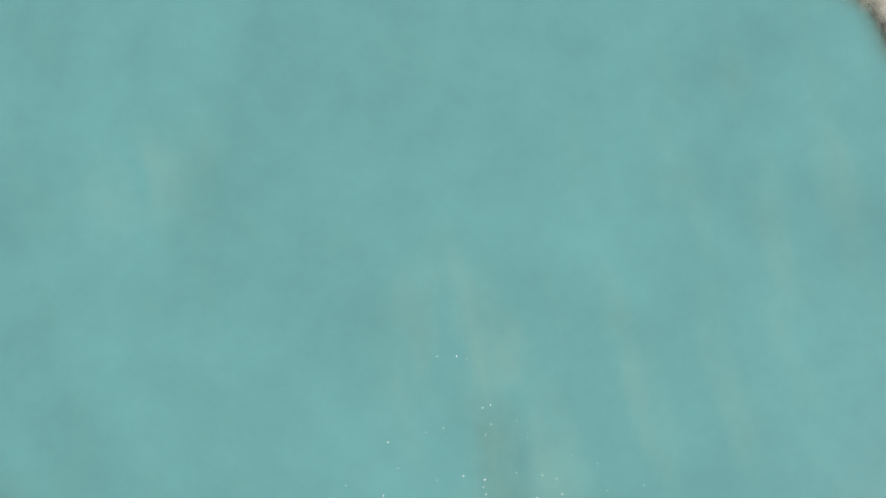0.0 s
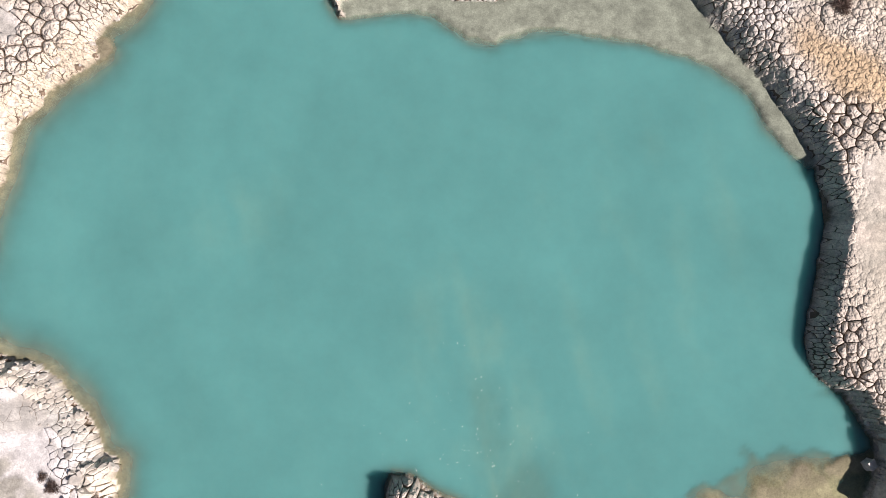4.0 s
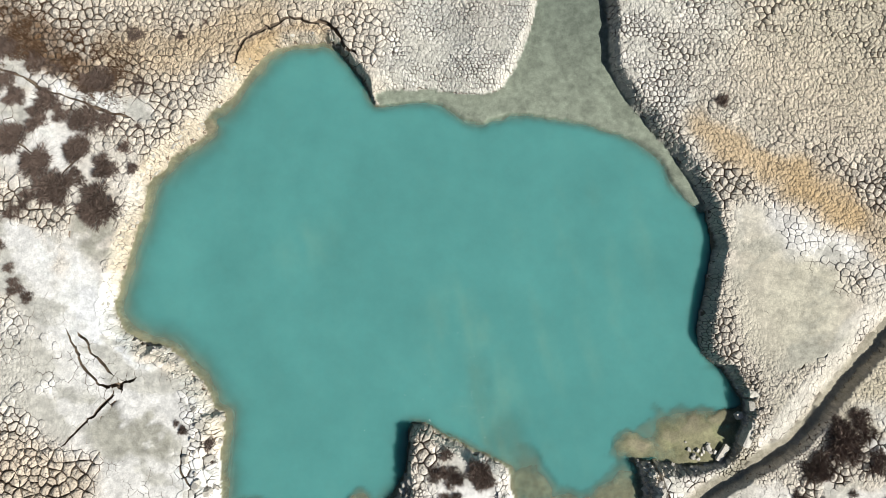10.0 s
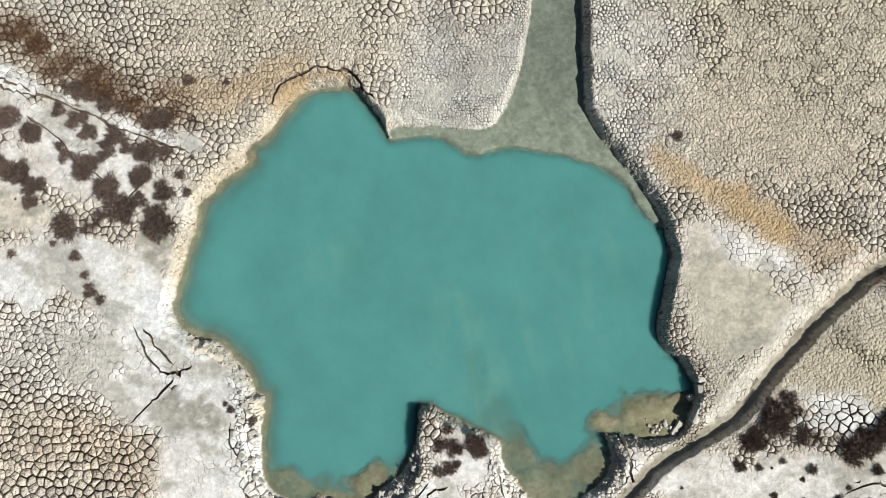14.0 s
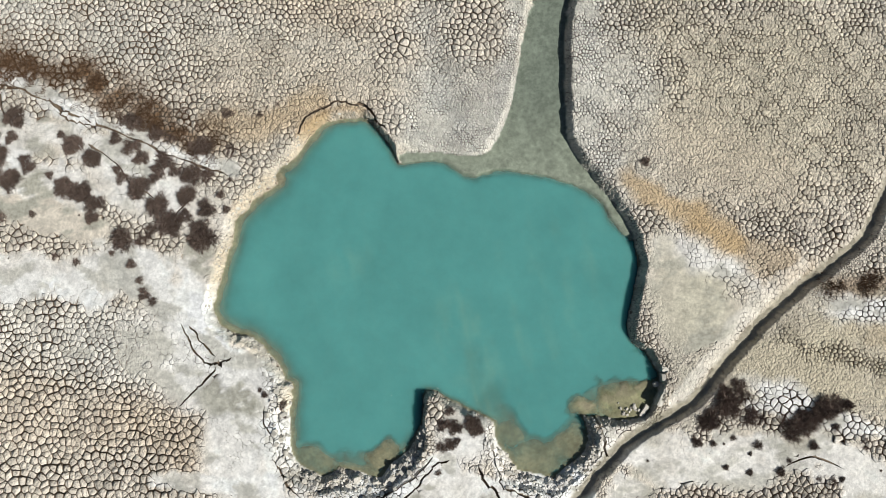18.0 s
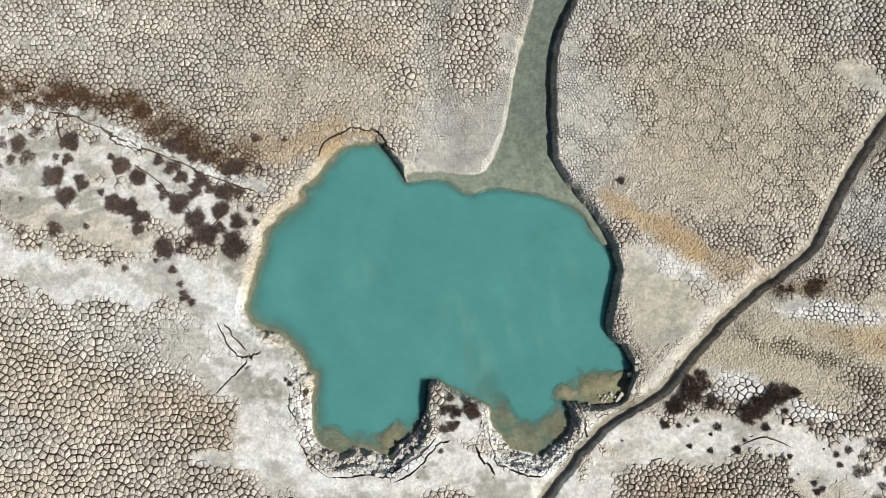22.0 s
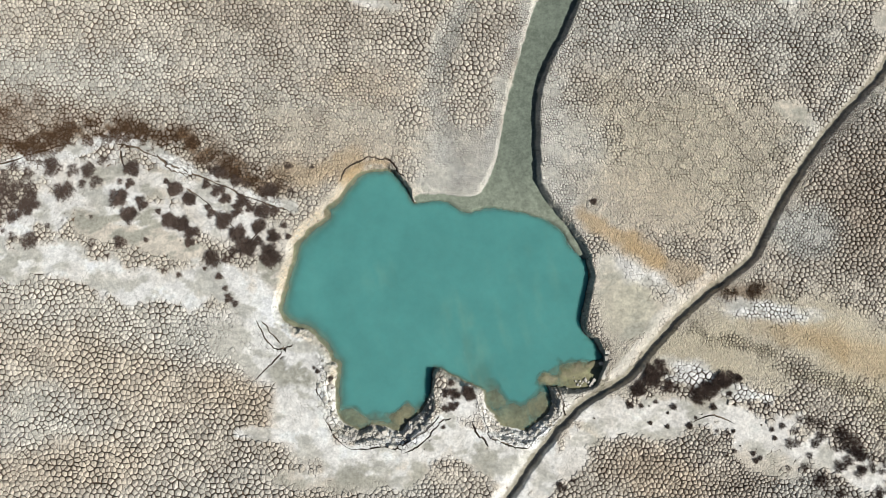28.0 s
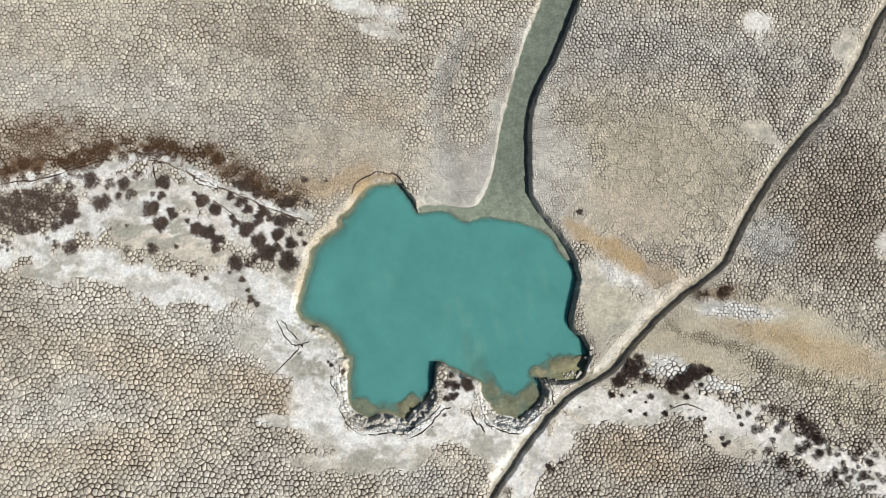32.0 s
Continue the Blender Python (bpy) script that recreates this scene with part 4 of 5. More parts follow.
def plates_mesh(name, chosen):
    """One mesh of the chosen cells: sides, rounded rim and top."""
    m = chosen[cell]
    back = np.cumsum(m) - 1
    k = int(m.sum())
    a, b = back[mine[m]], back[following[m]]
    # firm crust has sharp edges: its sides do not share their upper points with the top
    hard = crusty[cell[m]]
    upper = np.where(hard, 3 * k + int(chosen.sum()) + np.cumsum(hard) - 1, np.arange(k) + k)
    quads = np.concatenate([np.stack([a, b, upper[b], upper[a]], 1), np.stack([a + k, b + k, b + 2 * k, a + 2 * k], 1)])
    tops = np.stack([a + 2 * k, b + 2 * k, 3 * k + (np.cumsum(chosen) - 1)[cell[m]]], 1)
    starts = np.concatenate([np.arange(2 * k) * 4, 8 * k + np.arange(k) * 3])
    me = raw_mesh(name, np.concatenate([low_ring[m], top_ring[m], in_ring[m], crown[chosen], top_ring[m][hard]]), starts, np.concatenate([quads.ravel(), tops.ravel()]))
    set_tint(me, np.concatenate([plate_tint[m]] * 3 + [crown_tint[chosen], plate_tint[m][hard]]))
    at = field(LUMP, top_edge[m][:, 0], top_edge[m][:, 1])
    set_value(me, "lump", np.concatenate([at, at, at, field(LUMP, middle[chosen][:, 0], middle[chosen][:, 1]), at[hard]]))
    # unslumped plate sides take the dark crack clay, shade painted into the gaps
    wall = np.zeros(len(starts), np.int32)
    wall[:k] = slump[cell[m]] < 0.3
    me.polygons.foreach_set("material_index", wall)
    me.polygons.foreach_set("use_smooth", np.arange(len(starts)) >= k)
    return me


# the plates on the headland beside the silted arm are pieces of their own
headland = (middle[:, 0] > 0.5) & (middle[:, 0] < 17) & (middle[:, 1] > 0.2) & (middle[:, 1] < 9.5)
singles = np.nonzero(headland)[0]
singles = singles[np.argsort(middle[singles, 1])][:300]
lone = np.zeros(len(ids), bool)
lone[singles] = True
me = plates_mesh("mud_plates", ~lone)
me.materials.append(PLATE)
me.materials.append(CRACK_SHADE)
rest = tagged(new("mud_plates", me), "pale curled plates of dried mud between dark cracks", kind="stuff")
rest.parent = ground
for k in singles:
    one = np.zeros(len(ids), bool)
    one[k] = True
    me = plates_mesh("mud_plate", one)
    me.materials.append(PLATE_ONE)
    me.materials.append(CRACK_SHADE)
    new("mud_plate", me).parent = ground


# ---- shrubs ----
def twig_ball(seed, blades, height):
    """A low dome of thin dry twigs that fan out from the root."""
    r = random.Random(seed)
    bm = bmesh.new()
    for _ in range(blades):
        a, tilt = r.uniform(0, 2 * math.pi), math.acos(r.uniform(0.05, 1))
        edge = 0.82 + 0.2 * math.sin(3 * a + seed) + 0.1 * math.sin(7 * a + 2 * seed)
        way = Vector((math.cos(a) * math.sin(tilt), math.sin(a) * math.sin(tilt), math.cos(tilt) * height))
        start = way * r.uniform(0.15, 0.95) ** 0.6 * edge * 0.85
        end = start + (way + Vector((r.uniform(-0.9, 0.9), r.uniform(-0.9, 0.9), r.uniform(0, 0.7)))) * r.uniform(0.12, 0.3)
        side = way.cross(Vector((r.uniform(-1, 1), r.uniform(-1, 1), r.uniform(-1, 1)))).normalized() * r.uniform(0.014, 0.034)
        bm.faces.new([bm.verts.new(p) for p in (start - side, start + side, end)])
    return bm


def stem_bunch(seed):
    r = random.Random(seed)
    bm = bmesh.new()
    for k in range(7):
        a = k * 0.9 + r.uniform(-0.3, 0.3)
        top = Vector((math.cos(a) * r.uniform(0.2, 0.5), math.sin(a) * r.uniform(0.2, 0.5), r.uniform(0.25, 0.5)))
        rings = []
        for t, w in ((0, 0.035), (0.55, 0.025), (1, 0.01)):
            c = Vector((top.x * t, top.y * t, top.z * t ** 0.8 - 0.08 * (t == 0)))
            rings.append([bm.verts.new(c + Vector((math.cos(q) * w, math.sin(q) * w, 0))) for q in (0, 2.1, 4.2)])
        for lo, hi in zip(rings, rings[1:]):
            for i in range(3):
                bm.faces.new((lo[i], lo[(i + 1) % 3], hi[(i + 1) % 3], hi[i]))
        bm.faces.new(rings[-1])
    return bm


def shrub_kind(seed, blades, height):
    ob = tagged(new("shrub"), "low leafless dark brown saltbush on the crust", "shrub", "shrubs of the salt flat")
    part("crown", twig_ball(seed, blades, height), TWIG, ob, "dark dry twigs")
    part("stem", stem_bunch(seed), STEM, ob)
    return ob


SHRUB_KINDS = [shrub_kind(1, 900, 0.62), shrub_kind(2, 700, 0.5), shrub_kind(3, 1000, 0.7), shrub_kind(4, 600, 0.45)]
# single bushes by place (x, y, radius), and the smallest tufts (x, y)
WEST_SHRUBS_A = [
    (-92.5, 4.9, 2.6), (-87.1, 4.0, 1.9), (-83.0, 4.8, 2.2), (-79.6, 7.1, 1.9), (-72.0, 5.1, 2.2), (-84.8, 1.0, 1.5), (-80.9, 1.4, 1.9), (-88.8, -1.3, 2.9), (-74.8, 1.8, 1.2),
    (-72.4, 1.3, 1.4), (-75.0, -2.3, 2.6), (-68.9, -3.7, 1.8), (-71.8, -6.5, 2.3), (-81.6, -7.4, 0.8), (-92.6, -10.0, 1.1), (-64.5, -5.5, 1.0), (-61.6, -7.7, 2.0), (-58.4, -8.5, 2.2),
    (-55.4, -10.8, 1.9), (-56.0, -13.1, 1.4), (-60.7, 0.3, 2.2), (-56.7, -2.2, 2.0), (-63.0, 2.2, 1.0), (-52.8, 1.8, 1.4), (-49.5, 0.1, 1.9), (-52.0, -4.1, 1.1), (-50.9, -5.8, 1.4),
    (-47.7, -1.6, 1.6), (-47.6, -7.5, 2.3), (-44.7, -4.6, 1.8), (-43.4, -2.1, 1.8), (-41.2, -3.8, 1.6)]
WEST_SHRUBS_B = [
    (-44.0, -10.5, 2.3), (-41.3, -13.9, 2.7), (-38.6, -8.3, 2.0), (-37.7, -4.8, 2.3), (-34.9, -4.7, 1.6), (-34.6, -10.9, 1.9), (-35.4, -15.8, 3.0), (-38.7, -12.4, 1.6), (-50.1, -17.2, 2.3),
    (-46.4, -16.8, 1.6), (-44.7, -15.4, 1.4), (-32.3, -8.2, 1.1), (-31.1, -10.9, 1.0), (-30.7, -5.3, 0.8), (-96.5, -13.8, 2.5), (-101.2, -13.3, 1.5), (-81.0, -14.2, 1.4), (-73.7, -13.6, 1.9),
    (-67.1, -12.9, 1.0), (-76.6, -17.0, 0.8), (-62.1, -20.4, 1.0), (-58.2, -21.4, 1.0), (-51.7, -19.6, 0.8), (-68.4, -18.8, 0.7), (-103.9, -11.6, 1.0), (-102.5, 4.7, 1.5), (-98.8, 3.0, 1.8),
    (-104.8, 2.8, 1.8), (-96.2, 6.3, 1.0)]
WEST_DOTS = [
    (-94.5, -7.0), (-93.8, -6.3), (-89.1, -8.5), (-88.5, -6.8), (-87.0, -8.2), (-86.1, -5.8), (-85.5, -4.7), (-84.3, -7.2), (-83.2, -4.5),
    (-91.5, -8.1), (-89.8, -9.9), (-96.9, -10.0), (-84.8, -15.9), (-81.7, -16.1), (-78.4, -12.8), (-77.2, -8.0), (-73.9, -9.4), (-70.7, -15.1),
    (-70.9, -21.1), (-63.5, -18.0), (-59.1, -18.4), (-58.4, -12.8), (-57.2, -13.3), (-43.8, -18.9), (-47.9, -14.8), (-94.9, -16.5)]
RUSTY_SHRUBS = [
    (-32.1, 7.3, 1.4), (-26.0, 6.9, 0.8), (-31.0, 0.3, 1.5), (-35.9, 0.9, 2.0), (-49.5, 4.7, 1.8), (-45.2, 3.1, 1.9), (-29.8, 9.5, 0.7), (-84.2, 19.5, 0.8), (-42.3, 2.1, 1.4),
    (-38.0, 0.1, 1.4), (-51.6, 5.4, 1.4)]
EAST_SHRUBS_A = [
    (54.1, -49.3, 1.3), (56.9, -45.3, 2.0), (59.5, -43.0, 2.4), (61.4, -39.4, 1.7), (58.9, -40.5, 1.6), (62.4, -41.0, 1.6), (63.4, -44.5, 1.7), (55.7, -46.3, 1.7), (65.3, -45.0, 1.3),
    (57.0, -49.5, 0.8), (64.8, -49.5, 1.2), (60.5, -48.4, 0.8), (71.1, -46.7, 2.4), (69.2, -45.5, 1.3), (74.0, -45.0, 2.0), (76.2, -43.1, 2.3), (78.5, -42.3, 1.9), (80.4, -42.0, 1.2),
    (74.3, -49.2, 1.1), (78.1, -45.9, 0.9), (72.4, -44.5, 1.6), (83.2, -47.9, 0.9), (87.0, -48.4, 1.1), (83.2, -49.3, 0.8), (63.4, -51.0, 0.5), (59.2, -53.5, 0.7), (63.3, -54.2, 0.8),
    (68.6, -53.8, 1.1), (70.1, -51.9, 0.7), (75.2, -54.8, 0.7), (77.4, -55.2, 1.1), (79.0, -54.7, 0.7)]
EAST_SHRUBS_B = [
    (73.0, -58.0, 0.7), (88.2, -54.0, 0.9), (88.8, -56.0, 0.8), (90.6, -53.0, 1.1), (93.6, -54.1, 1.2), (92.8, -49.0, 0.9), (94.8, -51.3, 1.2), (96.8, -51.8, 1.7), (99.7, -52.4, 1.9),
    (99.6, -55.5, 1.6), (98.3, -56.8, 1.3), (92.6, -57.3, 1.7), (94.5, -56.6, 1.1), (97.0, -59.7, 1.1), (104.4, -54.1, 2.3), (104.0, -57.2, 1.6), (107.1, -57.1, 2.7), (109.0, -58.9, 2.3),
    (105.8, -60.9, 1.6), (103.9, -61.9, 1.7), (108.9, -62.9, 1.7), (91.9, -63.0, 1.1), (95.7, -62.5, 1.3), (99.4, -65.5, 2.3), (102.9, -65.0, 1.3), (96.9, -66.8, 0.9), (94.9, -65.6, 0.9),
    (104.4, -68.1, 1.6), (100.3, -68.2, 0.9), (113.7, -60.0, 1.1), (113.4, -68.0, 1.3), (113.3, -52.5, 0.9)]
EAST_SHRUBS_C = [
    (111.9, -62.3, 0.7), (83.7, -59.8, 0.9), (85.3, -60.7, 0.9), (79.3, -59.4, 0.8), (77.4, -60.4, 0.8), (80.2, -62.2, 0.7), (84.3, -61.4, 0.9), (75.2, -60.2, 0.7), (37.9, -69.4, 1.5),
    (40.8, -67.7, 0.8), (57.3, -61.5, 0.7)]
SOUTH_SHRUBS = [
    (10.9, -45.6, 1.1), (9.8, -48.1, 1.5), (12.0, -48.5, 1.5), (14.8, -47.6, 1.6), (15.6, -48.7, 1.5), (11.0, -51.5, 1.5), (9.4, -51.9, 1.1), (12.4, -50.7, 0.8), (18.0, -47.2, 0.8),
    (9.3, -56.3, 0.8), (-22.1, -44.0, 0.8), (-23.0, -43.2, 0.6), (-19.2, -45.8, 1.2), (-18.7, -47.7, 1.0)]
SOUTH_DOTS = [
    (17.0, -51.2), (14.7, -54.5), (4.8, -61.7)]
EAST_DOTS = [
    (45.7, -52.9), (58.9, -49.5), (63.3, -46.7), (89.4, -50.3), (85.7, -53.0), (88.8, -47.2), (80.6, -58.1), (84.4, -58.7)]
LONE_SHRUBS = [(45.0, 0.1, 1.15), (-23.0, 9.0, 0.7), (-69.3, 29.1, 0.5), (-77.9, 23.2, 0.5), (2.3, 5.4, 0.5), (120.0, -43.0, 0.5), (50.9, -70.4, 0.5), (-43.5, -28.1, 1.2), (-45.3, -26.9, 1.3), (-47.9, -21.5, 1.2), (-46.2, -24.4, 1.0)]
# thickets too dense to tell the bushes apart (x, y, half length, half breadth, turn, how many, mean radius)
THICKETS = [
    (-108.2, -4.0, 13, 6.0, 4, 130, 1.4), (-118.0, -13.1, 5, 3, 0, 10, 1.0), (116.6, -62.1, 8.0, 6.0, -20, 20, 1.1), (119.4, -69.3, 8.0, 3.0, 0, 14, 1.0),
    (118.8, -53.2, 6.0, 3.0, 0, 6, 0.8), (104.6, -70.9, 12.0, 3.0, -10, 12, 0.9)]
spots = WEST_SHRUBS_A + WEST_SHRUBS_B + RUSTY_SHRUBS + EAST_SHRUBS_A + EAST_SHRUBS_B + EAST_SHRUBS_C + SOUTH_SHRUBS + LONE_SHRUBS
# a bush wider than a metre is a clump of several
r = random.Random(5)
clumps = []
for x, y, radius in spots:
    if radius < 1.3:
        clumps.append((x, y, radius))
        continue
    for k in range(3 if radius < 2 else 5):
        a, w = k * 6.283 / (3 if radius < 2 else 5) + r.uniform(-0.5, 0.5), radius * r.uniform(0.35, 0.55)
        clumps.append((x + math.cos(a) * w, y + math.sin(a) * w, radius * r.uniform(0.64, 0.88)))
spots = clumps + [(x, y, r.uniform(0.2, 0.34)) for x, y in WEST_DOTS + SOUTH_DOTS + EAST_DOTS]
r = random.Random(12)
for cx, cy, a, b, turn, many, radius in THICKETS:
    for _ in range(int(many * 1.7)):
        q, w = r.uniform(0, 2 * math.pi), math.sqrt(r.uniform(0, 1))
        u, v = math.cos(q) * w * a, math.sin(q) * w * b
        c, s = math.cos(radians(turn)), math.sin(radians(turn))
        spots.append((cx + u * c - v * s, cy + u * s + v * c, radius * r.uniform(0.55, 1.4)))
spots = [p for p in spots if at_height(p[0], p[1]) > -1.6 and X0 + 3 < p[0] < X1 - 3 and Y0 + 3 < p[1] < Y1 - 3]
spots.sort(key=lambda p: math.hypot(p[0] - 10, p[1] + 20))
KEPT = 300
joined, joined_n = [], []
for k, (x, y, radius) in enumerate(spots):
    m = pose(x, y, at_height(x, y) - 0.03, r.uniform(-6, 6), r.uniform(-6, 6), r.uniform(0, 360)) @ Matrix.Diagonal((radius, radius, radius * r.uniform(0.8, 1.1), 1))
    kind = SHRUB_KINDS[k % len(SHRUB_KINDS)]
    if k < len(SHRUB_KINDS):
        kind.matrix_basis = m
    elif k < KEPT:
        copy_thing(kind, Matrix.Identity(4)).matrix_basis = m
    else:
        src = kind.children[0].data
        co = np.zeros(len(src.vertices) * 3, np.float32)
        src.vertices.foreach_get("co", co)
        mat = np.array(m)
        joined.append(co.reshape(-1, 3)[:1050] @ mat[:3, :3].T + mat[:3, 3])
verts = np.concatenate(joined)
me = raw_mesh("saltbush", verts, np.arange(len(verts) // 3) * 3, np.arange(len(verts)))
me.materials.append(TWIG)
tagged(new("saltbush", me), "thickets of leafless dark brown saltbush on white crust", "shrubs", kind="stuff")


# ---- rusty dry grass along the old shore ----
def grass(name, points, half, many, label, seed):
    r = np.random.RandomState(seed)
    line = spline(points, False, 0.6)
    k = r.randint(0, len(line), many)
    x, y = line[k, 0] + r.normal(0, half, many), line[k, 1] + r.normal(0, half, many)
    ok = rough(x, y, 2.4, 95) > -0.05
    x, y = x[ok], y[ok]
    z = field(HEIGHT, x, y) - 0.05
    a, long, lean = r.uniform(0, 6.283, len(x)), r.uniform(0.22, 0.6, len(x)), r.uniform(0.1, 0.9, len(x))
    wide = r.uniform(0.03, 0.07, len(x))
    root = np.stack([x, y, z], 1)
    side = np.stack([-np.sin(a), np.cos(a), np.zeros(len(x))], 1) * wide[:, None]
    tip = root + np.stack([np.cos(a) * lean * long, np.sin(a) * lean * long, long], 1)
    verts = np.stack([root - side, root + side, tip], 1).reshape(-1, 3)
    me = raw_mesh(name, verts, np.arange(len(x)) * 3, np.arange(len(verts)))
    me.materials.append(STALK)
    return tagged(new(name, me), label, "grass", kind="stuff")


grass("dry_grass", [(-125.7, 5.6), (-109.7, 8.9), (-96.8, 11.3), (-87.3, 14.8), (-77.6, 15.7), (-67.9, 15.0), (-59.6, 13.2), (-51.3, 9.2), (-43.9, 4.9), (-34.9, 1.6)], 2.3, 150000,
      "rust-brown dry grass along the edge of the salt crust", 1)
grass("dry_grass", [(-120.1, 15.9), (-110.5, 18.6), (-99.2, 20.5), (-90.8, 17.5)], 3.6, 36000, "sparse rusty grass on cracked mud", 2)
grass("dry_grass", [(77.3, -21.4), (83.4, -20.7), (88.8, -19.8)], 1.3, 5000, "rusty grass tufts beside the gully", 3)


# ---- fallen clods and slabs on the banks ----
def clod_mesh(seed):
    """An angular lump of dried mud with broken faces."""
    r = random.Random(seed)
    bm = bmesh.new()
    bmesh.ops.create_cube(bm, size=1.6)
    bmesh.ops.subdivide_edges(bm, edges=bm.edges[:], cuts=1)
    for v in bm.verts:
        v.co = v.co.normalized() * (0.75 + 0.25 * max(abs(c) for c in v.co)) + Vector((r.uniform(-0.2, 0.2), r.uniform(-0.2, 0.2), r.uniform(-0.16, 0.16)))
        v.co.z *= 0.7
    bmesh.ops.bevel(bm, geom=bm.edges[:], offset=0.05, segments=1, affect="EDGES")
    me = bpy.data.meshes.new("clod")
    bm.to_mesh(me)
    bm.free()
    me.materials.append(CLOD)
    return me


CLODS = [clod_mesh(k) for k in range(9)]
# rubble (half width, how many, radius, line)
RUBBLE = [
    (1.0, 46, 0.55, [(-20.0, -42.5), (-19.4, -47.2), (-18.3, -52.8), (-15.6, -57.0)]), (1.3, 90, 0.62, [(-15.6, -57.2), (-11.2, -58.9), (-5.4, -58.7), (-0.7, -57.8), (3.5, -55.3)]),
    (0.8, 34, 0.55, [(3.5, -55.3), (5.6, -52.4), (5.9, -49.1)]), (0.6, 14, 0.35, [(-3.8, -52.3), (1.0, -51.6), (4.3, -50.6)]),
    (1.0, 44, 0.52, [(19.2, -51.4), (21.7, -56.0), (25.9, -57.5), (31.6, -56.7)]), (1.1, 60, 0.58, [(31.6, -56.7), (35.3, -53.1), (36.4, -48.9), (35.2, -45.7)]),
    (0.9, 48, 0.46, [(34.8, -45.0), (39.0, -45.5), (42.8, -44.7)]), (0.8, 34, 0.36, [(-25.2, -33.8), (-21.6, -36.3), (-18.5, -40.5), (-17.6, -42.4)]),
    (0.45, 60, 0.26, [(-33.6, -29.0), (-33.0, -24.0), (-31.4, -16.5), (-30.2, -12.2)]), (0.5, 60, 0.3, [(-29.5, -11.4), (-26.4, -7.6), (-23.6, -4.6), (-21.2, -1.0), (-18.4, 2.6)]),
    (0.7, 60, 0.3, [(-31.0, -32.8), (-26.5, -34.2), (-22.6, -37.8), (-19.4, -41.6)]), (0.8, 110, 0.42, [(34.8, -46.4), (38.5, -45.6), (42.4, -45.2), (44.6, -44.2)]),
    (0.5, 22, 0.34, [(-16.9, 3.7), (-14.5, 5.8), (-10.5, 7.2), (-6.5, 7.6), (-3.5, 5.6)]), (0.7, 16, 0.4, [(46.1, -36.3), (47.6, -40.1), (46.1, -44.3)])]
r = random.Random(33)
lumps = []
for half, many, radius, points in RUBBLE:
    line = spline(points, False, 0.5)
    for k in range(many):
        p = line[r.randrange(len(line))]
        x, y = p[0] + r.gauss(0, half), p[1] + r.gauss(0, half)
        size = radius * r.choice((0.4, 0.5, 0.6, 0.75, 0.9, 1.25)) * r.uniform(0.85, 1.15)
        z = at_height(x, y)
        if z > WATER + 0.02:
            lumps.append((size, x, y, z))
lumps.sort(reverse=True)
crumbs = []
for k, (size, x, y, z) in enumerate(lumps):
    me = CLODS[r.randrange(9)]
    m = pose(x, y, z + size * 0.2, r.uniform(-25, 25), r.uniform(-25, 25), r.uniform(0, 360)) @ Matrix.Diagonal((size, size * r.uniform(0.6, 1), size * r.uniform(0.6, 1), 1))
    if k < 290:
        ob = new("clod", me)
        ob.matrix_basis = m
        tagged(ob, "broken lump of pale dried mud fallen on the bank", "clod", "fallen clods")
    else:
        crumbs.append((me, m))
bm = bmesh.new()
for me, m in crumbs:
    had = len(bm.verts)
    bm.from_mesh(me)
    bm.verts.ensure_lookup_table()
    bmesh.ops.transform(bm, matrix=m, verts=bm.verts[had:])
me = bpy.data.meshes.new("rubble")
bm.to_mesh(me)
bm.free()
me.materials.append(CLOD)
tagged(new("rubble", me), "small crumbs of pale dried mud along the shore", "rubble", kind="stuff")

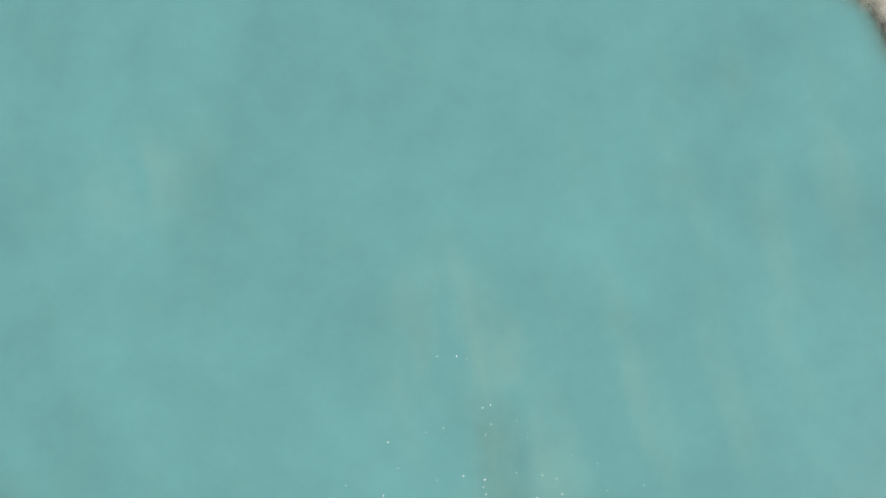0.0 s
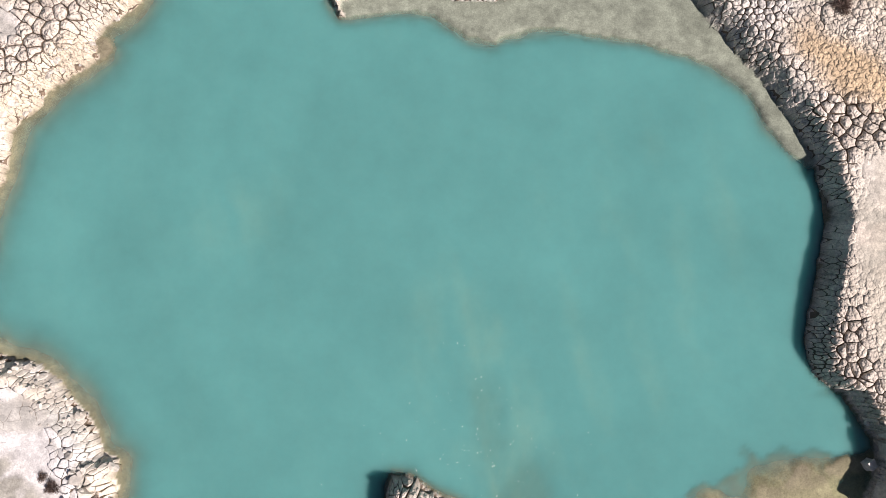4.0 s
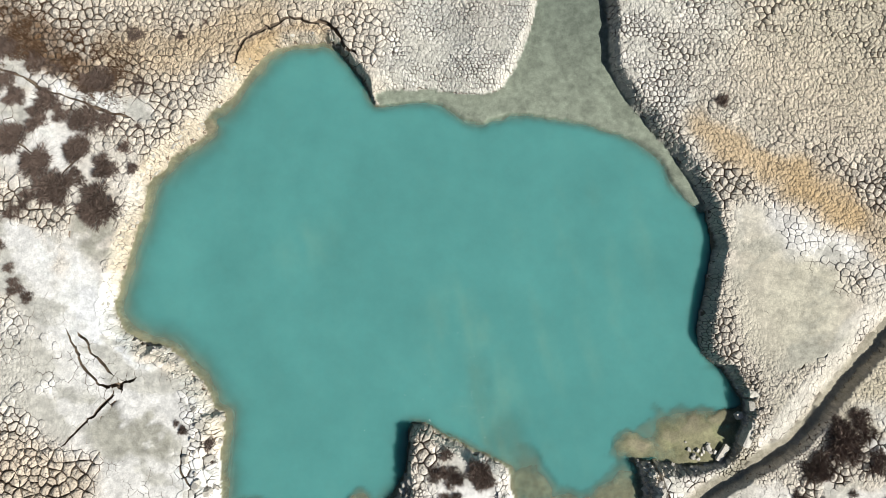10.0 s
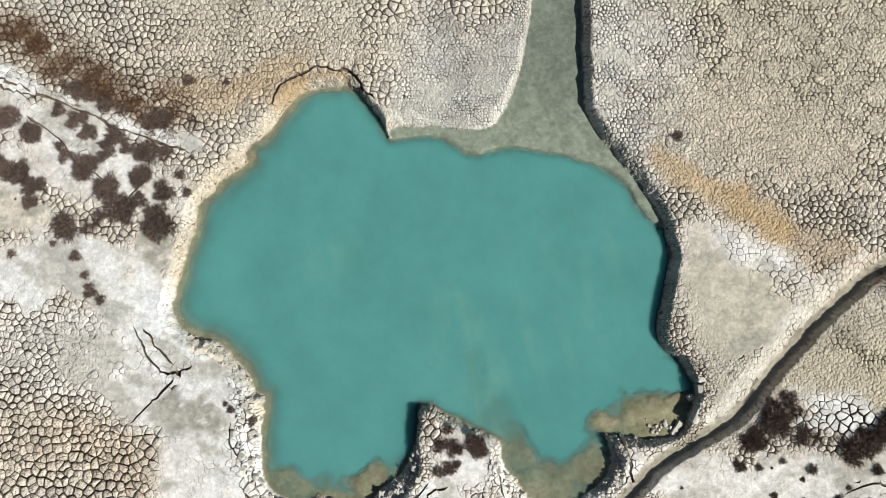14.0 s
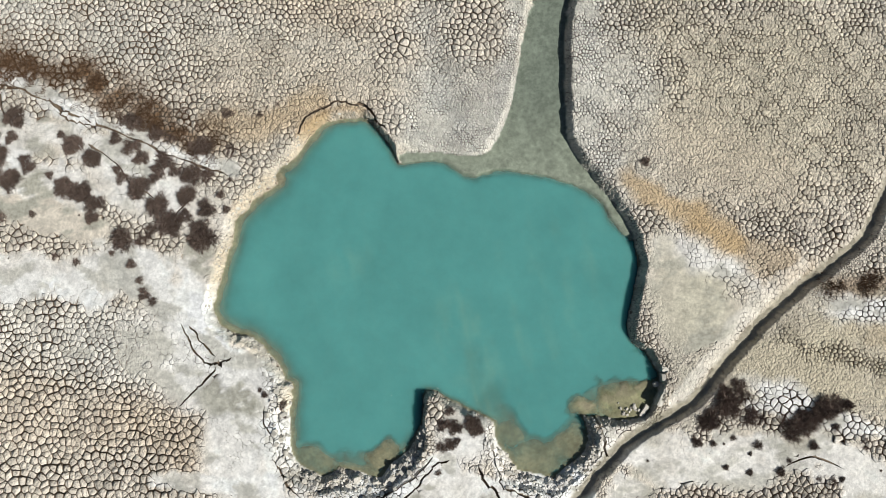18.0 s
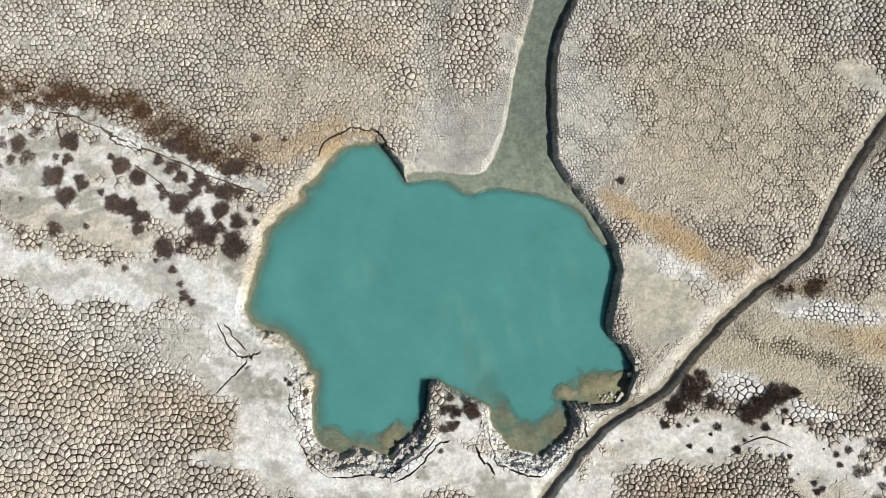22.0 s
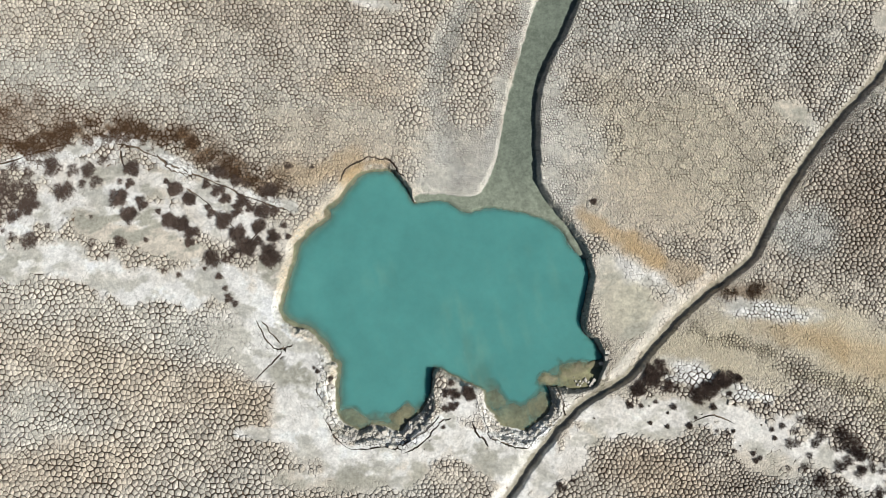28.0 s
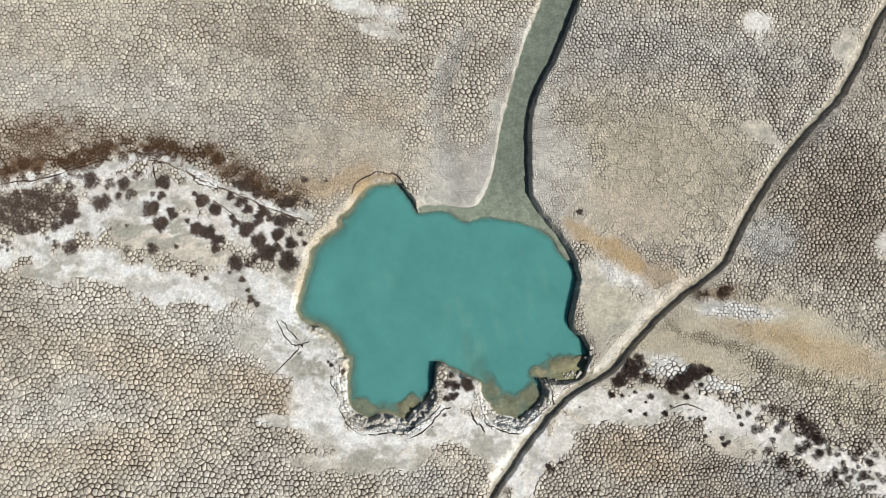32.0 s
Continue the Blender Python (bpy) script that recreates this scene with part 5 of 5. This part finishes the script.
# blocks that have come away from the eastern cliff (x, y, long, wide, high, z, turn, lean)
for x, y, long, wide, high, z, turn, lean in ((48.75, -37.0, 1.2, 0.8, 1.3, -0.75, 4, 4), (48.6, -38.4, 0.75, 1.15, 1.3, -0.85, 6, -6), (48.75, -41.0, 0.8, 1.0, 1.3, -0.8, -8, 5),
                                              (48.15, -42.4, 0.95, 2.3, 1.3, -0.85, -24, 7), (45.6, -44.7, 0.8, 2.3, 0.4, -1.95, -32, 10), (47.6, -39.9, 0.8, 0.7, 0.7, -1.75, 30, 15)):
    bm = bmesh.new()
    bmesh.ops.create_cube(bm, size=1)
    bmesh.ops.subdivide_edges(bm, edges=bm.edges[:], cuts=2)
    q = random.Random(int(x * 10))
    for v in bm.verts:
        v.co = Vector(((v.co.x + q.uniform(-0.05, 0.05)) * long, (v.co.y + q.uniform(-0.06, 0.06)) * wide, (v.co.z + q.uniform(-0.06, 0.06)) * high))
    me = bpy.data.meshes.new("slab")
    bm.to_mesh(me)
    bm.free()
    me.materials.append(CLOD)
    ob = new("slab", me)
    ob.matrix_basis = pose(x, y, z, 0, lean, turn)
    tagged(ob, "toppled block of pale mud at the cliff edge", "slab", "toppled slabs")

# ---- white flecks that drift on the water ----
r = np.random.RandomState(8)
many = 80
fx = 13.5 + r.normal(0, 4.2, many)
fy = -39.5 + r.normal(0, 3.4, many)
ok = field(HEIGHT, fx, fy) < WATER - 0.1
fx, fy = fx[ok], fy[ok]
verts, loops = [], []
for x, y, a, s in zip(fx, fy, r.uniform(0, 6.28, len(fx)), r.uniform(0.03, 0.075, len(fx))):
    for q, w in ((0, 1), (1.3, 0.5), (3.14, 1), (4.4, 0.5)):
        verts.append((x + math.cos(a + q) * s * w, y + math.sin(a + q) * s * w, WATER + 0.012))
me = raw_mesh("flecks", np.array(verts), np.arange(len(fx)) * 4, np.arange(len(verts)))
me.materials.append(FLECK)
tagged(new("foam_flecks", me), "small white flecks afloat on the turquoise water", "foam", kind="stuff")
